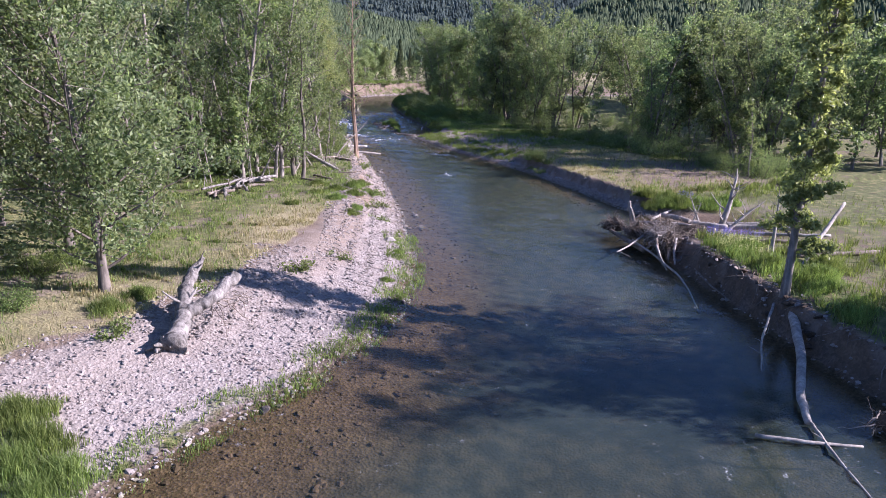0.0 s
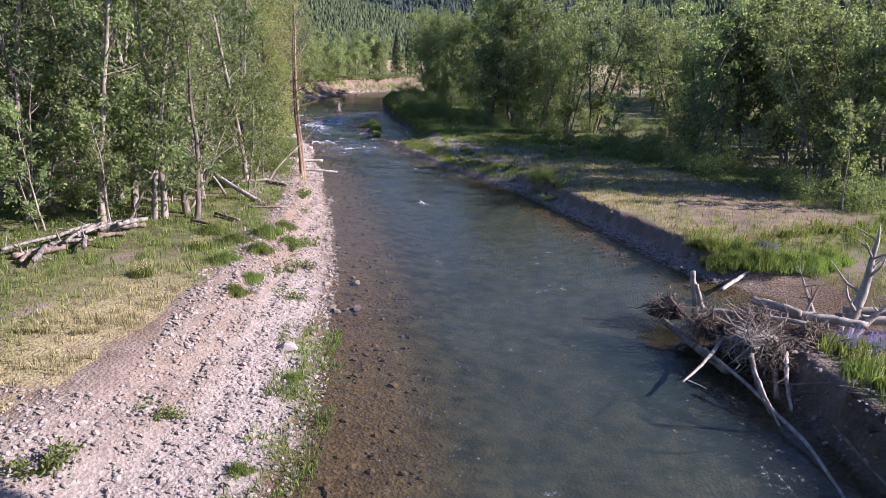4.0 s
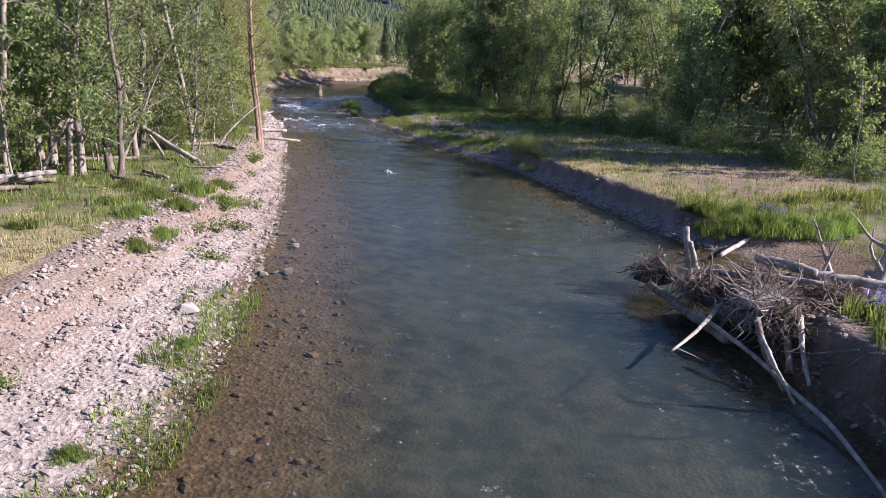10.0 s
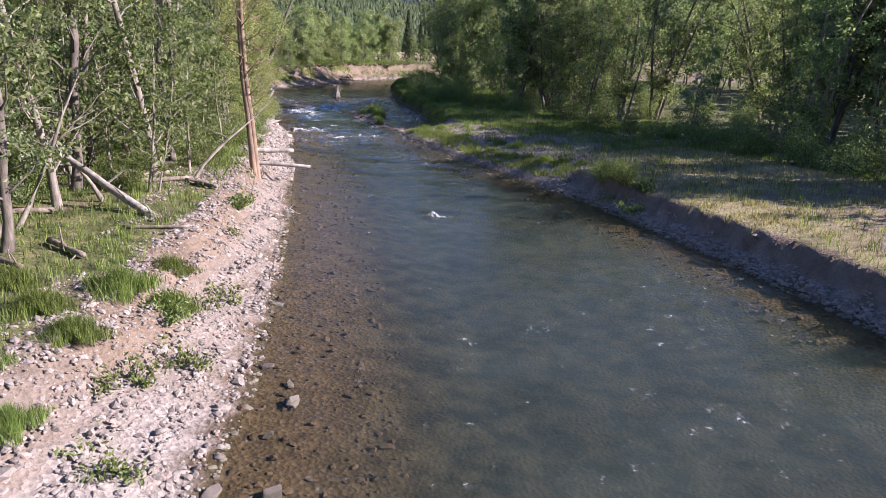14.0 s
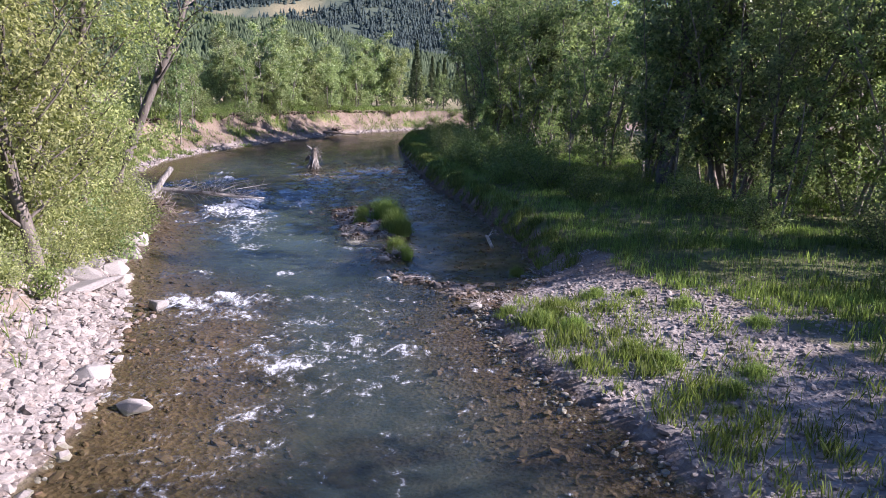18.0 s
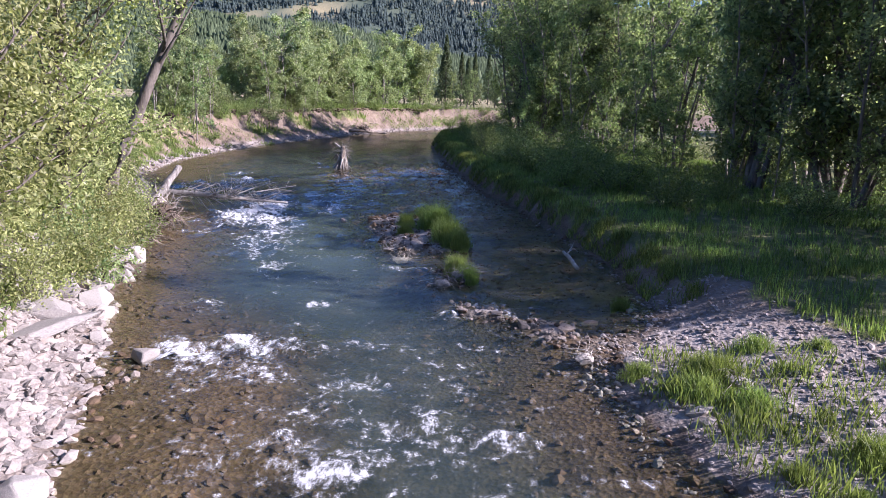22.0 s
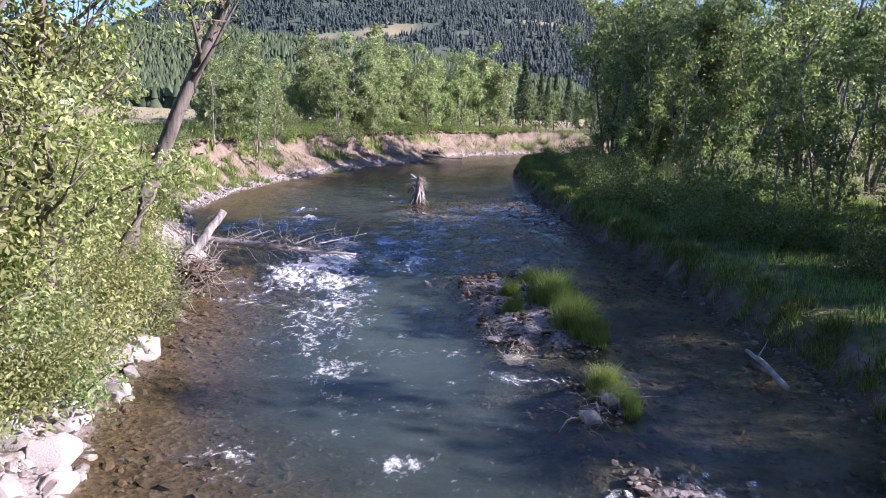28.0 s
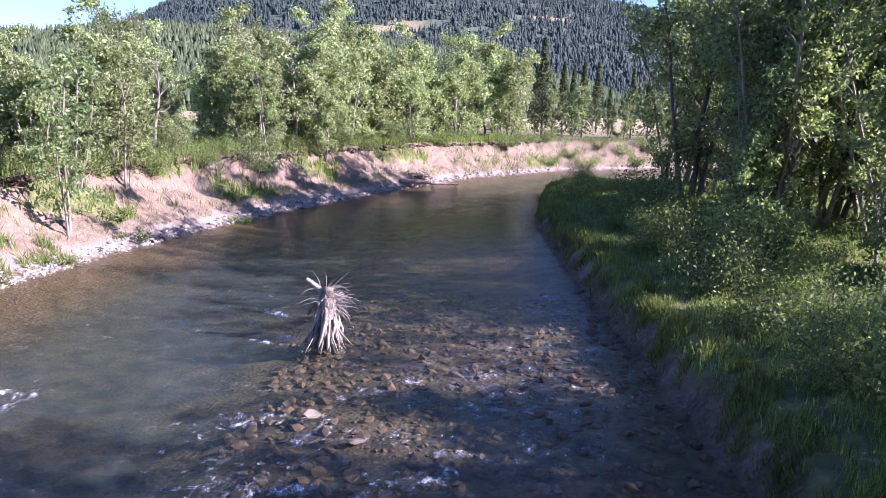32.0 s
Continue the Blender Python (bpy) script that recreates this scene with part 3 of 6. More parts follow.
# ---- trees ----
def tube(points, radii, sides=7):
    """A tapered tube along points: vertices and quads."""
    p, r = np.asarray(points, float), np.asarray(radii, float)
    t = np.gradient(p, axis=0)
    t /= np.linalg.norm(t, axis=1)[:, None] + 1e-9
    ref = np.where(np.abs(t[:, 2:3]) > 0.9, [[1.0, 0, 0]], [[0, 0, 1.0]])
    u = np.cross(t, ref)
    u /= np.linalg.norm(u, axis=1)[:, None] + 1e-9
    v = np.cross(t, u)
    a = np.arange(sides) / sides * 2 * np.pi
    ring = p[:, None] + r[:, None, None] * (np.cos(a)[None, :, None] * u[:, None] + np.sin(a)[None, :, None] * v[:, None])
    i = np.arange(len(p) * sides).reshape(len(p), sides)
    q = np.stack([i[:-1], np.roll(i[:-1], -1, 1), np.roll(i[1:], -1, 1), i[1:]], -1).reshape(-1, 4)
    return ring.reshape(-1, 3), q


def joined(pieces):
    """Several (vertices, faces) as one."""
    vs, fs, n = [], [], 0
    for v, f in pieces:
        vs.append(v)
        fs.append(np.asarray(f) + n)
        n += len(v)
    return np.concatenate(vs), np.concatenate(fs)


def bent(rng, start, way, length, steps, wander, droop=0.0):
    """A wandering line."""
    p, d, out = np.array(start, float), np.array(way, float), []
    d /= np.linalg.norm(d)
    for _ in range(steps + 1):
        out.append(p.copy())
        d = d + rng.normal(0, wander, 3) + (0, 0, droop)
        d /= np.linalg.norm(d)
        p = p + d * length / steps
    return np.array(out)


def leaves(rng, centres, size, spread=(1, 1, 1), aspect=0.5):
    """Small bent leaf blades round centres: two triangles each, turned every way."""
    n = len(centres)
    a = rng.normal(size=(n, 3))
    a /= np.linalg.norm(a, axis=1)[:, None]
    b = np.cross(a, rng.normal(size=(n, 3)))
    b /= np.linalg.norm(b, axis=1)[:, None]
    s = size * rng.uniform(0.6, 1.4, (n, 1))
    c = np.cross(a, b) * s * 0.18
    v = np.stack([centres - a * s, centres + b * s * aspect + c, centres + a * s, centres - b * s * aspect + c], 1)
    i = np.arange(n * 4).reshape(n, 4)
    return v.reshape(-1, 3), np.concatenate([i[:, [0, 1, 2]], i[:, [0, 2, 3]]])


def make_tree(name, seed, tall, trunk_r, crown_low, spread, n_leaf, leaf, leaf_mat, bark, limbs=22, lean=(0, 0), label="", category="tree", clump=0.3, split=False, stems=1, wander=0.075, rise=0.035):
    """A broadleaf tree: trunk, limbs with twigs, and a crown of leaves in uneven clumps. The root of its parts is at its base."""
    rng = np.random.default_rng(seed)
    root = new(name)
    trunk_line = bent(rng, (0, 0, -0.25), (lean[0], lean[1], 1), tall * 0.96, 10, wander, rise)
    radii = trunk_r * np.array([1.45, 1.02, 0.95, 0.88, 0.8, 0.7, 0.6, 0.48, 0.36, 0.22, 0.08])
    trunk = part("trunk", raw_mesh("trunk", *tube(trunk_line, radii, 9), bark, True), root)
    pieces, ends, lines = [], [], [trunk_line]
    for k in range(stems - 1):
        a = 6.28 * k / max(1, stems - 1) + rng.uniform(0, 1)
        lines.append(bent(rng, (0.25 * math.cos(a), 0.25 * math.sin(a), -0.2), (0.22 * math.cos(a), 0.22 * math.sin(a), 1), tall * rng.uniform(0.7, 0.95), 10, 0.07, 0.03))
        part("stem", raw_mesh("stem", *tube(lines[-1], radii * rng.uniform(0.55, 0.85), 7), bark, True), root)
    for k in range(limbs):
        trunk_line = lines[k % stems]
        f = crown_low + (0.97 - crown_low) * (k + rng.uniform(0, 1)) / limbs
        at = f * 10
        i = min(int(at), 9)
        base = trunk_line[i] + (trunk_line[i + 1] - trunk_line[i]) * (at - i)
        g = (f - crown_low) / (1 - crown_low)
        reach = spread * (0.35 + 0.65 * math.sin(math.pi * min(1, 0.22 + 0.72 * g)) ** 0.8) * rng.uniform(0.65, 1.15)
        ang = k * 2.4 + rng.uniform(-0.5, 0.5)
        line = bent(rng, base, (math.cos(ang), math.sin(ang), rng.uniform(0.35, 1.1) + 0.4 * g), reach * 1.15, 5, 0.14, 0.03)
        pieces.append(tube(line, trunk_r * (0.36 * (1 - 0.6 * g)) * np.array([1, 0.8, 0.62, 0.45, 0.28, 0.1]), 5))
        for s in (2, 3, 4, 5):
            ends.append((line[s], 0.3 + 0.22 * s))
            twig = bent(rng, line[s - 1], rng.normal(0, 1, 3) + (0, 0, 0.4), reach * 0.42, 3, 0.2)
            pieces.append(tube(twig, trunk_r * 0.1 * np.array([1, 0.7, 0.5, 0.2]), 3 if not split else 4))
            ends += [(twig[2], 0.8), (twig[3], 1.1)]
    if split:
        for k in range(0, len(pieces), 5):
            part("limb", raw_mesh("limb", *joined(pieces[k:k + 5]), bark, True), trunk)
    else:
        part("branchwork", raw_mesh("branchwork", *joined([(v, f) for v, f in pieces]), bark, True), root)
    pos, w = np.array([e[0] for e in ends]), np.array([e[1] for e in ends])
    w = w * rng.uniform(0.05, 1.0, len(w)) ** 2.4
    pick = rng.choice(len(pos), n_leaf, p=w / w.sum())
    cen = pos[pick] + rng.normal(0, 0.78 * clump, (n_leaf, 3)) * (1, 1, 0.8) * spread / 3.0
    part("crown", raw_mesh("crown", *leaves(rng, cen, leaf), leaf_mat), root)
    return tagged(root, label, category)


def at(x, y, turn=0.0, size=1.0, sink=0.05, tall=1.0, tilt=(0, 0)):
    """A pose on the ground."""
    return pose(x, y, height(x, y) - sink, tilt[0], tilt[1], turn) @ Matrix.Diagonal((size, size, size * tall, 1))


def plant(template, places, group):
    """The template at the first place and copies of it at the others."""
    template["group"] = group
    for k, (x, y, turn, size) in enumerate(places):
        m = at(x, y, turn, size)
        if k:
            copy_thing(template, m)
        else:
            template.matrix_basis = m



COTTON = "cottonwood with grey furrowed bark and a loose green crown"
rng = np.random.default_rng(7)
# trees that stand close to the camera's way
first = make_tree("cottonwood_tree", 11, 13.5, 0.17, 0.06, 4.5, 17000, 0.095, M_LEAF, M_BARK, 40, clump=0.26, label="leafy cottonwood with grey bark on the edge of the gravel bank", split=True)
first.matrix_basis = at(-16, 5.8, 40)
copy_thing(first, at(-19.6, 10.5, 150, 1.05))
copy_thing(first, at(-21.5, 3.5, 260, 0.95))
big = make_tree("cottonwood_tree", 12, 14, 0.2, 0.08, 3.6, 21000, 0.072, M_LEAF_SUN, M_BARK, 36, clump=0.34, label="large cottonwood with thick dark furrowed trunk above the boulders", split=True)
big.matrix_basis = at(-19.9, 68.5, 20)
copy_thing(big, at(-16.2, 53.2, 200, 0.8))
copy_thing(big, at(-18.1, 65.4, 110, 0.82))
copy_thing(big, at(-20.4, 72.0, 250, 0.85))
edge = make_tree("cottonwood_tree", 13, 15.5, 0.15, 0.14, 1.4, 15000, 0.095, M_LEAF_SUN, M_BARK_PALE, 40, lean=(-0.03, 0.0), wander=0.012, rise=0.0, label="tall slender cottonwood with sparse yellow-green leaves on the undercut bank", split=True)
edge.matrix_basis = at(9.6, 7.3, 0)
leaner = make_tree("cottonwood_tree", 14, 12, 0.2, 0.42, 2.8, 1800, 0.07, M_LEAF_PALE, M_BARK, 22, lean=(0.5, 0.05), wander=0.03, rise=0.0, label="leaning half-bare cottonwood with dead pale branches over the bank", split=True)
leaner.matrix_basis = at(-21.6, 75.9, 0)
pine = make_tree("pine_tree", 15, 15, 0.125, 0.24, 1.7, 700, 0.07, M_LEAF_PALE, M_PINE, 22, wander=0.032, label="tall pine with bare reddish trunk and dead side branches", split=True)
pine.matrix_basis = at(-11.3, 42.4, 0)
copy_thing(pine, at(-11.2, 42.5, 22, 0.95))

# the left wood
slim = make_tree("cottonwood_tree", 1, 15, 0.115, 0.07, 2.2, 3300, 0.095, M_LEAF_PALE, M_BARK_PALE, 26, label="slim cottonwood with pale bark and sparse light green leaves")
slim_b = make_tree("cottonwood_tree", 5, 14, 0.16, 0.08, 2.4, 3200, 0.095, M_LEAF, M_BARK, 24, lean=(0.08, 0), wander=0.11, label="slim leaning cottonwood with dark bark and sparse light green leaves")
broad = make_tree("cottonwood_tree", 2, 13, 0.15, 0.1, 3.3, 4600, 0.12, M_LEAF, M_BARK, 28, label=COTTON)
full = make_tree("cottonwood_tree", 3, 12, 0.13, 0.08, 2.4, 6800, 0.098, M_LEAF, M_BARK, 36, label="broad cottonwood with a rounded green crown above dark stems", stems=3, clump=0.38)
full_b = make_tree("cottonwood_tree", 6, 12.5, 0.09, 0.1, 2.2, 6400, 0.098, M_LEAF_PALE, M_BARK_PALE, 36, label="cottonwood with several pale stems and an open green crown", stems=4, clump=0.32)
pale = make_tree("willow_tree", 4, 8.5, 0.09, 0.05, 2.3, 9000, 0.115, M_WILLOW, M_BARK_PALE, 26, stems=4, clump=0.36, label="grey-green willow with several pale stems above the bank")
poplar = make_tree("poplar_tree", 17, 8.0, 0.07, 0.05, 1.6, 8000, 0.105, M_WILLOW, M_BARK_PALE, 30, wander=0.03, label="narrow upright young poplar with pale green leaves")
thick = make_tree("cottonwood_tree", 9, 11.5, 0.12, 0.18, 3.0, 3000, 0.19, M_LEAF, M_BARK, 18, label="leafy cottonwood in the depth of the wood", clump=0.36)
distant = make_tree("cottonwood_tree", 8, 13, 0.18, 0.12, 3.4, 2200, 0.22, M_LEAF, M_BARK, 14, label="distant cottonwood of the valley floor with a rounded crown", clump=0.36)


def spots(places):
    return [(x, y, rng.uniform(0, 360), rng.uniform(0.82, 1.15)) for x, y in places]


left_slim = [(-16.8, 27.2), (-14.9, 28.1), (-18.6, 34.6), (-16.7, 30.2), (-19.3, 32.4), (-14.4, 33), (-13.6, 38), (-19.5, 44.7), (-16.9, 54.5), (-22, 30), (-21, 38), (-17.5, 49)]
left_slim_b = [(-13.9, 29.4), (-13.2, 28.6), (-14.9, 42.8), (-15.4, 35.8), (-18.4, 46), (-24, 36), (-17, 40), (-26, 30), (-21, 50), (-20, 27)]
left_slim += [(-14.5, 28.2), (-20.8, 23.4), (-18.0, 31.6), (-15.6, 45), (-22.4, 35.6)]
plant(slim, spots(left_slim), "trees of the left wood")
plant(slim_b, spots(left_slim_b), "trees of the left wood")
plant(broad, spots([(-20.5, 20), (-24, 13), (-25, 22), (-29, 28), (-24, 42), (-26, 52), (-24, 58), (-30, 44), (-33, 36), (-30, 15), (-28, 62), (-28, 5), (-35, 22), (-31, 54), (-37, 46), (-30, 70), (-36, 62)]), "trees of the left wood")
def wood_spots(places):
    """Places and sizes in the right wood: tall groups, and lanes between them through which the sun reaches the bank and the river."""
    out = []
    for x, y, turn, size in spots(places):
        if x > -9 and y > 30:
            size *= np.interp(y, [45, 50, 62.8, 64, 69, 72, 74.5, 81, 83.5, 86.2, 87, 89.6, 92.4, 93.3, 93.7, 94.8, 100.5, 102.5, 104, 107, 110.5, 116, 130], [0.9, 1.14, 1.16, 0.84, 0.98, 0.64 if x < 9 else 1.04, 0.64 if x < 9 else 0.9, 0.82 if x < 8 else 1.02, 1.32, 1.3, 1.08, 0.75, 0.75, 1.08, 1.08, 0.72, 0.9, 1.25, 1.15, 0.8, 1.05, 1.08, 1.15])
        if not (x > -9 and (96 < y < 100.2 or 105.4 < y < 109.4)):
            out.append((x, y, turn, size))
    return out


# the right wood, and trees downstream of the start that shade the river there
plant(full, wood_spots([(19.4, 62.6), (12.5, 72.3), (6.1, 83.4), (22.2, 40.4), (5.3, 79.3), (4.6, 81.5), (6.4, 86), (0.9, 111), (-2.6, 120.8), (24.4, 44), (23.5, 52), (30, 50), (20.5, 59.6), (9, 92), (1.5, 113), (6, 112), (-4, 116), (-2, 130), (38, 44),
                   (17, 4.2), (19.5, 0.6), (-1.5, 115), (-5.5, 110.5), (-6.5, 120), (-5.5, 128), (7, 90), (8, 95), (4.4, 91), (2.6, 103.2), (6.5, 103.6), (5.2, 84.9), (2.4, 86.4), (11, 76.2), (19.5, 67.9), (9.5, 70.4), (37, 72.6), (7.0, 72.6), (8.6, 80.6)]), "trees of the right wood")
plant(full_b, wood_spots([(17.5, 55.8), (36, 84.5), (10.4, 80.8), (8.4, 75.6), (18.9, 64.3), (5, 87), (8, 78), (-4.0, 113.5), (0.7, 117.5), (24, 47.7), (26, 58), (-1.6, 110.4), (-3, 118), (-5, 124), (4, 126), (34, 43), (32, 60),
                     (10, 114), (16, 2.6), (20, 4.6), (-7, 125), (3, 116), (-1, 124), (21.5, 43.6), (7.4, 93.5), (-0.2, 103.4), (-2.9, 112.9), (-4.7, 112.4), (8.1, 84.0), (24, 93.4), (2.0, 87.8), (38, 79)]), "trees of the right wood")
plant(pale, [(x, y, rng.uniform(0, 360), (0.53 + 0.017 * (y - 106)) * (0.55 if 113.5 < y < 122.5 else 1.05) * rng.uniform(0.6, 1.38)) for x, y in [(-32.5, 112), (-34, 116), (-33, 108), (-36, 110), (-33, 118), (-31.5, 124), (-29, 130), (-27, 136), (-36, 122), (-40, 118), (-24, 143), (-21, 149), (-30, 134), (-35, 127), (-44, 112), (-40, 124), (-28.6, 127.4), (-27.5, 126.3), (-32, 128), (-34, 121), (-37, 114), (-38, 126), (-33, 138), (-26, 141), (-42, 130), (-28, 133), (-24.5, 138), (-22, 144), (-26, 146), (-31, 144), (-35, 134), (-40, 136), (-18, 151), (-29, 138.5), (-33, 147)]], "trees above the cut bank")
for x, y, k in ((-34, 130, 0.74), (-30.6, 137, 0.8), (-27.6, 143, 0.8), (-38, 120, 0.66), (-24.4, 149, 0.85), (-41, 127, 0.75), (-36, 139, 0.8), (-20.4, 153.6, 0.8)):
    copy_thing(broad, at(x, y, x * 50, k))
away = []
for k in range(400):
    x, y = rng.uniform(-110, 110), rng.uniform(60, 290)
    side = x - np.interp(y, [60, 120, 160, 300], [-10, -20, -5, 20])
    if side > 0 and y < 150 and x < 32 or side < 0 and y < 128 and x < 0 and x > -90 and y > 70 or abs(side) < 28 and y < 168 or -100 < x < -38 and y < 190:
        continue
    away.append((x, y))
away += [(-12, 154.5), (-7, 156), (-17, 150.5), (-3, 158), (2, 159), (-14, 157), (-8, 161), (0, 163), (-19, 153), (6, 166), (14, 164), (-27, 147), (-23, 156)]
plant(distant, [(x, y, rng.uniform(0, 360), rng.uniform(0.5, 0.78)) for x, y in away[:62] + away[-13:]], "trees of the valley floor")
deep = []
for k in range(900):
    x, y = rng.uniform(-48, 46), rng.uniform(0, 136)
    edge_r = np.interp(y, [-4, 3, 4, 36, 38, 50, 62, 70, 75, 90, 98, 100, 110, 111, 136], [18, 18, 42, 42, 20, 18, 17, 12, 6, 3, 2, 6, 6, -0.5, -3])
    edge_l = np.interp(y, [-4, 20, 40, 62, 74, 76], [-23, -22, -19, -25, -29, -60])
    if (edge_r + 4 < x < edge_r + 24 or edge_l - 16 < x < edge_l) and all((x - p) ** 2 + (y - q) ** 2 > 14 for p, q in deep):
        deep.append((x, y))
deep = [p for p in deep if not (66 < p[1] and p[0] > -20)][:46]
deep += [(21.5, 56.0), (24.4, 57.4), (27, 55)]
for k in range(44):
    y = 64 + 1.8 * k
    deep.append((np.interp(y, [60, 80, 100, 143], [44, 40, 37, 28]) + 3.5 * (k % 3) + rng.uniform(-1, 1), y))
plant(thick, [(x, y, rng.uniform(0, 360), rng.uniform(0.9, 1.15)) for x, y in deep], "trees in the depth of the woods")
sapling = make_tree("sapling", 21, 6.5, 0.045, 0.1, 1.3, 1500, 0.085, M_LEAF_PALE, M_BARK_PALE, 18, label="thin young cottonwood with light green leaves", stems=2)
plant(sapling, spots([(-15.8, 26.0), (-18.2, 25.2), (-17.6, 29.4), (-20.4, 29.2), (-15.4, 31.4), (-16.4, 37.6), (-12.8, 35.6), (-13.4, 40.6), (-15.8, 39.2), (-17.2, 43.6), (-13.6, 45.4), (-15.4, 47.4), (-18.6, 38.2), (-21.4, 34.4), (-14.8, 50.4), (-17.4, 52.2), (-22.6, 26.4), (-19.8, 15.8),
                      (-17.6, 13.4), (-20.8, 18), (-24.4, 63), (-19.6, 58.2), (-17.6, 57.4), (-22.4, 60.6), (17.8, 44.6), (14.2, 52.2), (11.4, 58.8), (19.8, 36.2), (4.8, 77.2), (2.2, 83.4), (-1.2, 93.6), (-2.4, 98.8), (-3.4, 105.6), (-5.6, 115.2), (22.2, 40.2), (16.2, 47.6),
                      (-30.2, 105.6), (-31.4, 107.6), (-30.8, 110.2), (-31.8, 102.8), (-29.2, 121.4)]), "young trees of the woods")

plant(poplar, [(x - (2.6 if y > 120 else 1.2), y, rng.uniform(0, 360), k) for x, y, k in [(-33.6, 108.2, 0.7), (-33.0, 109.4, 0.78), (-32.2, 108.6, 0.62), (-31.6, 111.0, 0.72), (-32.4, 112.2, 0.85), (-30.8, 113.4, 0.66), (-34.8, 110.6, 0.8), (-28.6, 121.8, 0.8), (-27.0, 123.4, 0.95), (-25.4, 131.6, 0.8), (-23.8, 134.8, 0.75), (-22.4, 139.0, 0.8), (-20.0, 143.4, 0.85), (-26.2, 128.8, 0.9)]], "young poplars above the cut bank")

plant(make_tree("willow_tree", 23, 7.0, 0.07, 0.04, 1.7, 5200, 0.075, M_LEAF_PALE, M_BARK_PALE, 26, stems=3, label="sunlit willow with bright leaves down to the river bank"), spots([(-3.6, 103.4), (3.4, 90.4), (-5.4, 110.6), (0.8, 93.6)]), "willows of the right bank")


# ---- conifers ----
def cones(rng, x, y, z, tall, wide, sides=6, tiers=2):
    """Many firs as stacked cones: vertices and triangles."""
    n = len(x)
    vs, fs = [], []
    a = np.arange(sides) / sides * 2 * np.pi
    for k in range(tiers):
        low, high = tall * (0.05 + 0.42 * k), tall * (1.0 if k == tiers - 1 else 0.62 + 0.2 * k)
        r = wide * (1 - 0.42 * k)
        jag = rng.uniform(0.65, 1.25, (n, sides))
        ring = np.stack([x[:, None] + np.cos(a) * r[:, None] * jag, y[:, None] + np.sin(a) * r[:, None] * jag, (z + low)[:, None] - 0.04 * tall[:, None] * rng.uniform(0, 1, (n, sides))], -1)
        v = np.concatenate([ring, np.stack([x, y, z + high], -1)[:, None]], 1)
        i = (np.arange(n) * (sides + 1))[:, None] + n * (sides + 1) * k
        s = np.arange(sides)
        vs.append(v.reshape(-1, 3))
        fs.append(np.stack([i + s, i + (s + 1) % sides, np.broadcast_to(i + sides, (n, sides))], -1).reshape(-1, 3))
    return np.concatenate(vs), np.concatenate(fs)


def hill_forest(name, n, r0, r1, az0, az1, tall, tiers, seed, label, mat):
    g = np.random.default_rng(seed)
    az, r = np.radians(g.uniform(az0, az1, n)), np.sqrt(g.uniform(r0 ** 2, r1 ** 2, n))
    x, y = -11 + np.sin(az) * r, 65 + np.cos(az) * r
    keep = (lumps(x, y, 160, 21) + lumps(x, y, 60, 22)) > -0.95
    keep &= clearing(x, y) < 0.4
    x, y = x[keep], y[keep]
    z = plan(x, y)[0]
    h = tall * g.uniform(0.5, 1.2, len(x)) * (1 + 0.2 * lumps(x, y, 40, 23))
    ob = new(name, raw_mesh(name, *cones(g, x, y, z - 0.5, h, h * g.uniform(0.2, 0.34, len(x)), 6, tiers), mat, True))
    return tagged(ob, label, "forest", kind="stuff")


hill_forest("near_conifer_forest", 60000, 255, 700, -48, 38, 7.2, 2, 31, "dark green fir forest on the lower hillside", M_NEEDLE)
hill_forest("far_conifer_forest", 42000, 800, 1960, -36, 26, 12, 2, 32, "conifer forest on the far mountain, distance haze painted in as a blue tint", M_NEEDLE_FAR)


def make_fir(name, seed, tall, wide):
    """A fir with a trunk and whorls of drooping needled boughs."""
    g = np.random.default_rng(seed)
    root = new(name)
    part("trunk", raw_mesh("trunk", *tube([(0, 0, -0.2), (0, 0, tall * 0.5), (0, 0, tall)], [0.2, 0.12, 0.02], 8), M_BARK, True), root)
    cen = []
    for k in range(1500):
        f = g.uniform(0.04, 1.0) ** 0.8
        a, rr = g.uniform(0, 6.28), wide * (1 - f) * g.uniform(0.15, 1.0) + 0.08
        cen.append((math.cos(a) * rr, math.sin(a) * rr, tall * f - 0.25 * rr))
    part("crown", raw_mesh("crown", *leaves(g, np.array(cen), 0.3, aspect=0.4), M_NEEDLE), root)
    return tagged(root, "dark green fir with drooping boughs at the river bend", "fir tree")


fir = make_fir("fir_tree", 41, 14, 2.6)
plant(fir, [(x, y, rng.uniform(0, 360), rng.uniform(0.55, 0.85)) for x, y in [(-15, 157), (-11, 158.5), (-6, 160), (-2, 161), (-13, 163), (3, 162), (-12, 161), (-8, 164), (-4, 163), (0, 166), (4, 164), (-16, 166), (8, 168), (-9, 172), (0, 174), (14, 168), (20, 170), (-48, 190), (-56, 196), (-62, 200), (-52, 204), (-70, 200), (-78, 206), (-44, 200)]], "firs at the bend")


# ---- stones ----
ICO_V = np.array([(0, 0, 1)] + [(0.894 * math.cos(k * 1.2566), 0.894 * math.sin(k * 1.2566), 0.447) for k in range(5)]
                 + [(0.894 * math.cos(k * 1.2566 + 0.628), 0.894 * math.sin(k * 1.2566 + 0.628), -0.447) for k in range(5)] + [(0, 0, -1)])
ICO_F = np.array([f for k in range(5) for f in ((0, 1 + k, 1 + (k + 1) % 5), (1 + k, 6 + k, 1 + (k + 1) % 5), (1 + (k + 1) % 5, 6 + k, 6 + (k + 1) % 5), (6 + k, 11, 6 + (k + 1) % 5))])


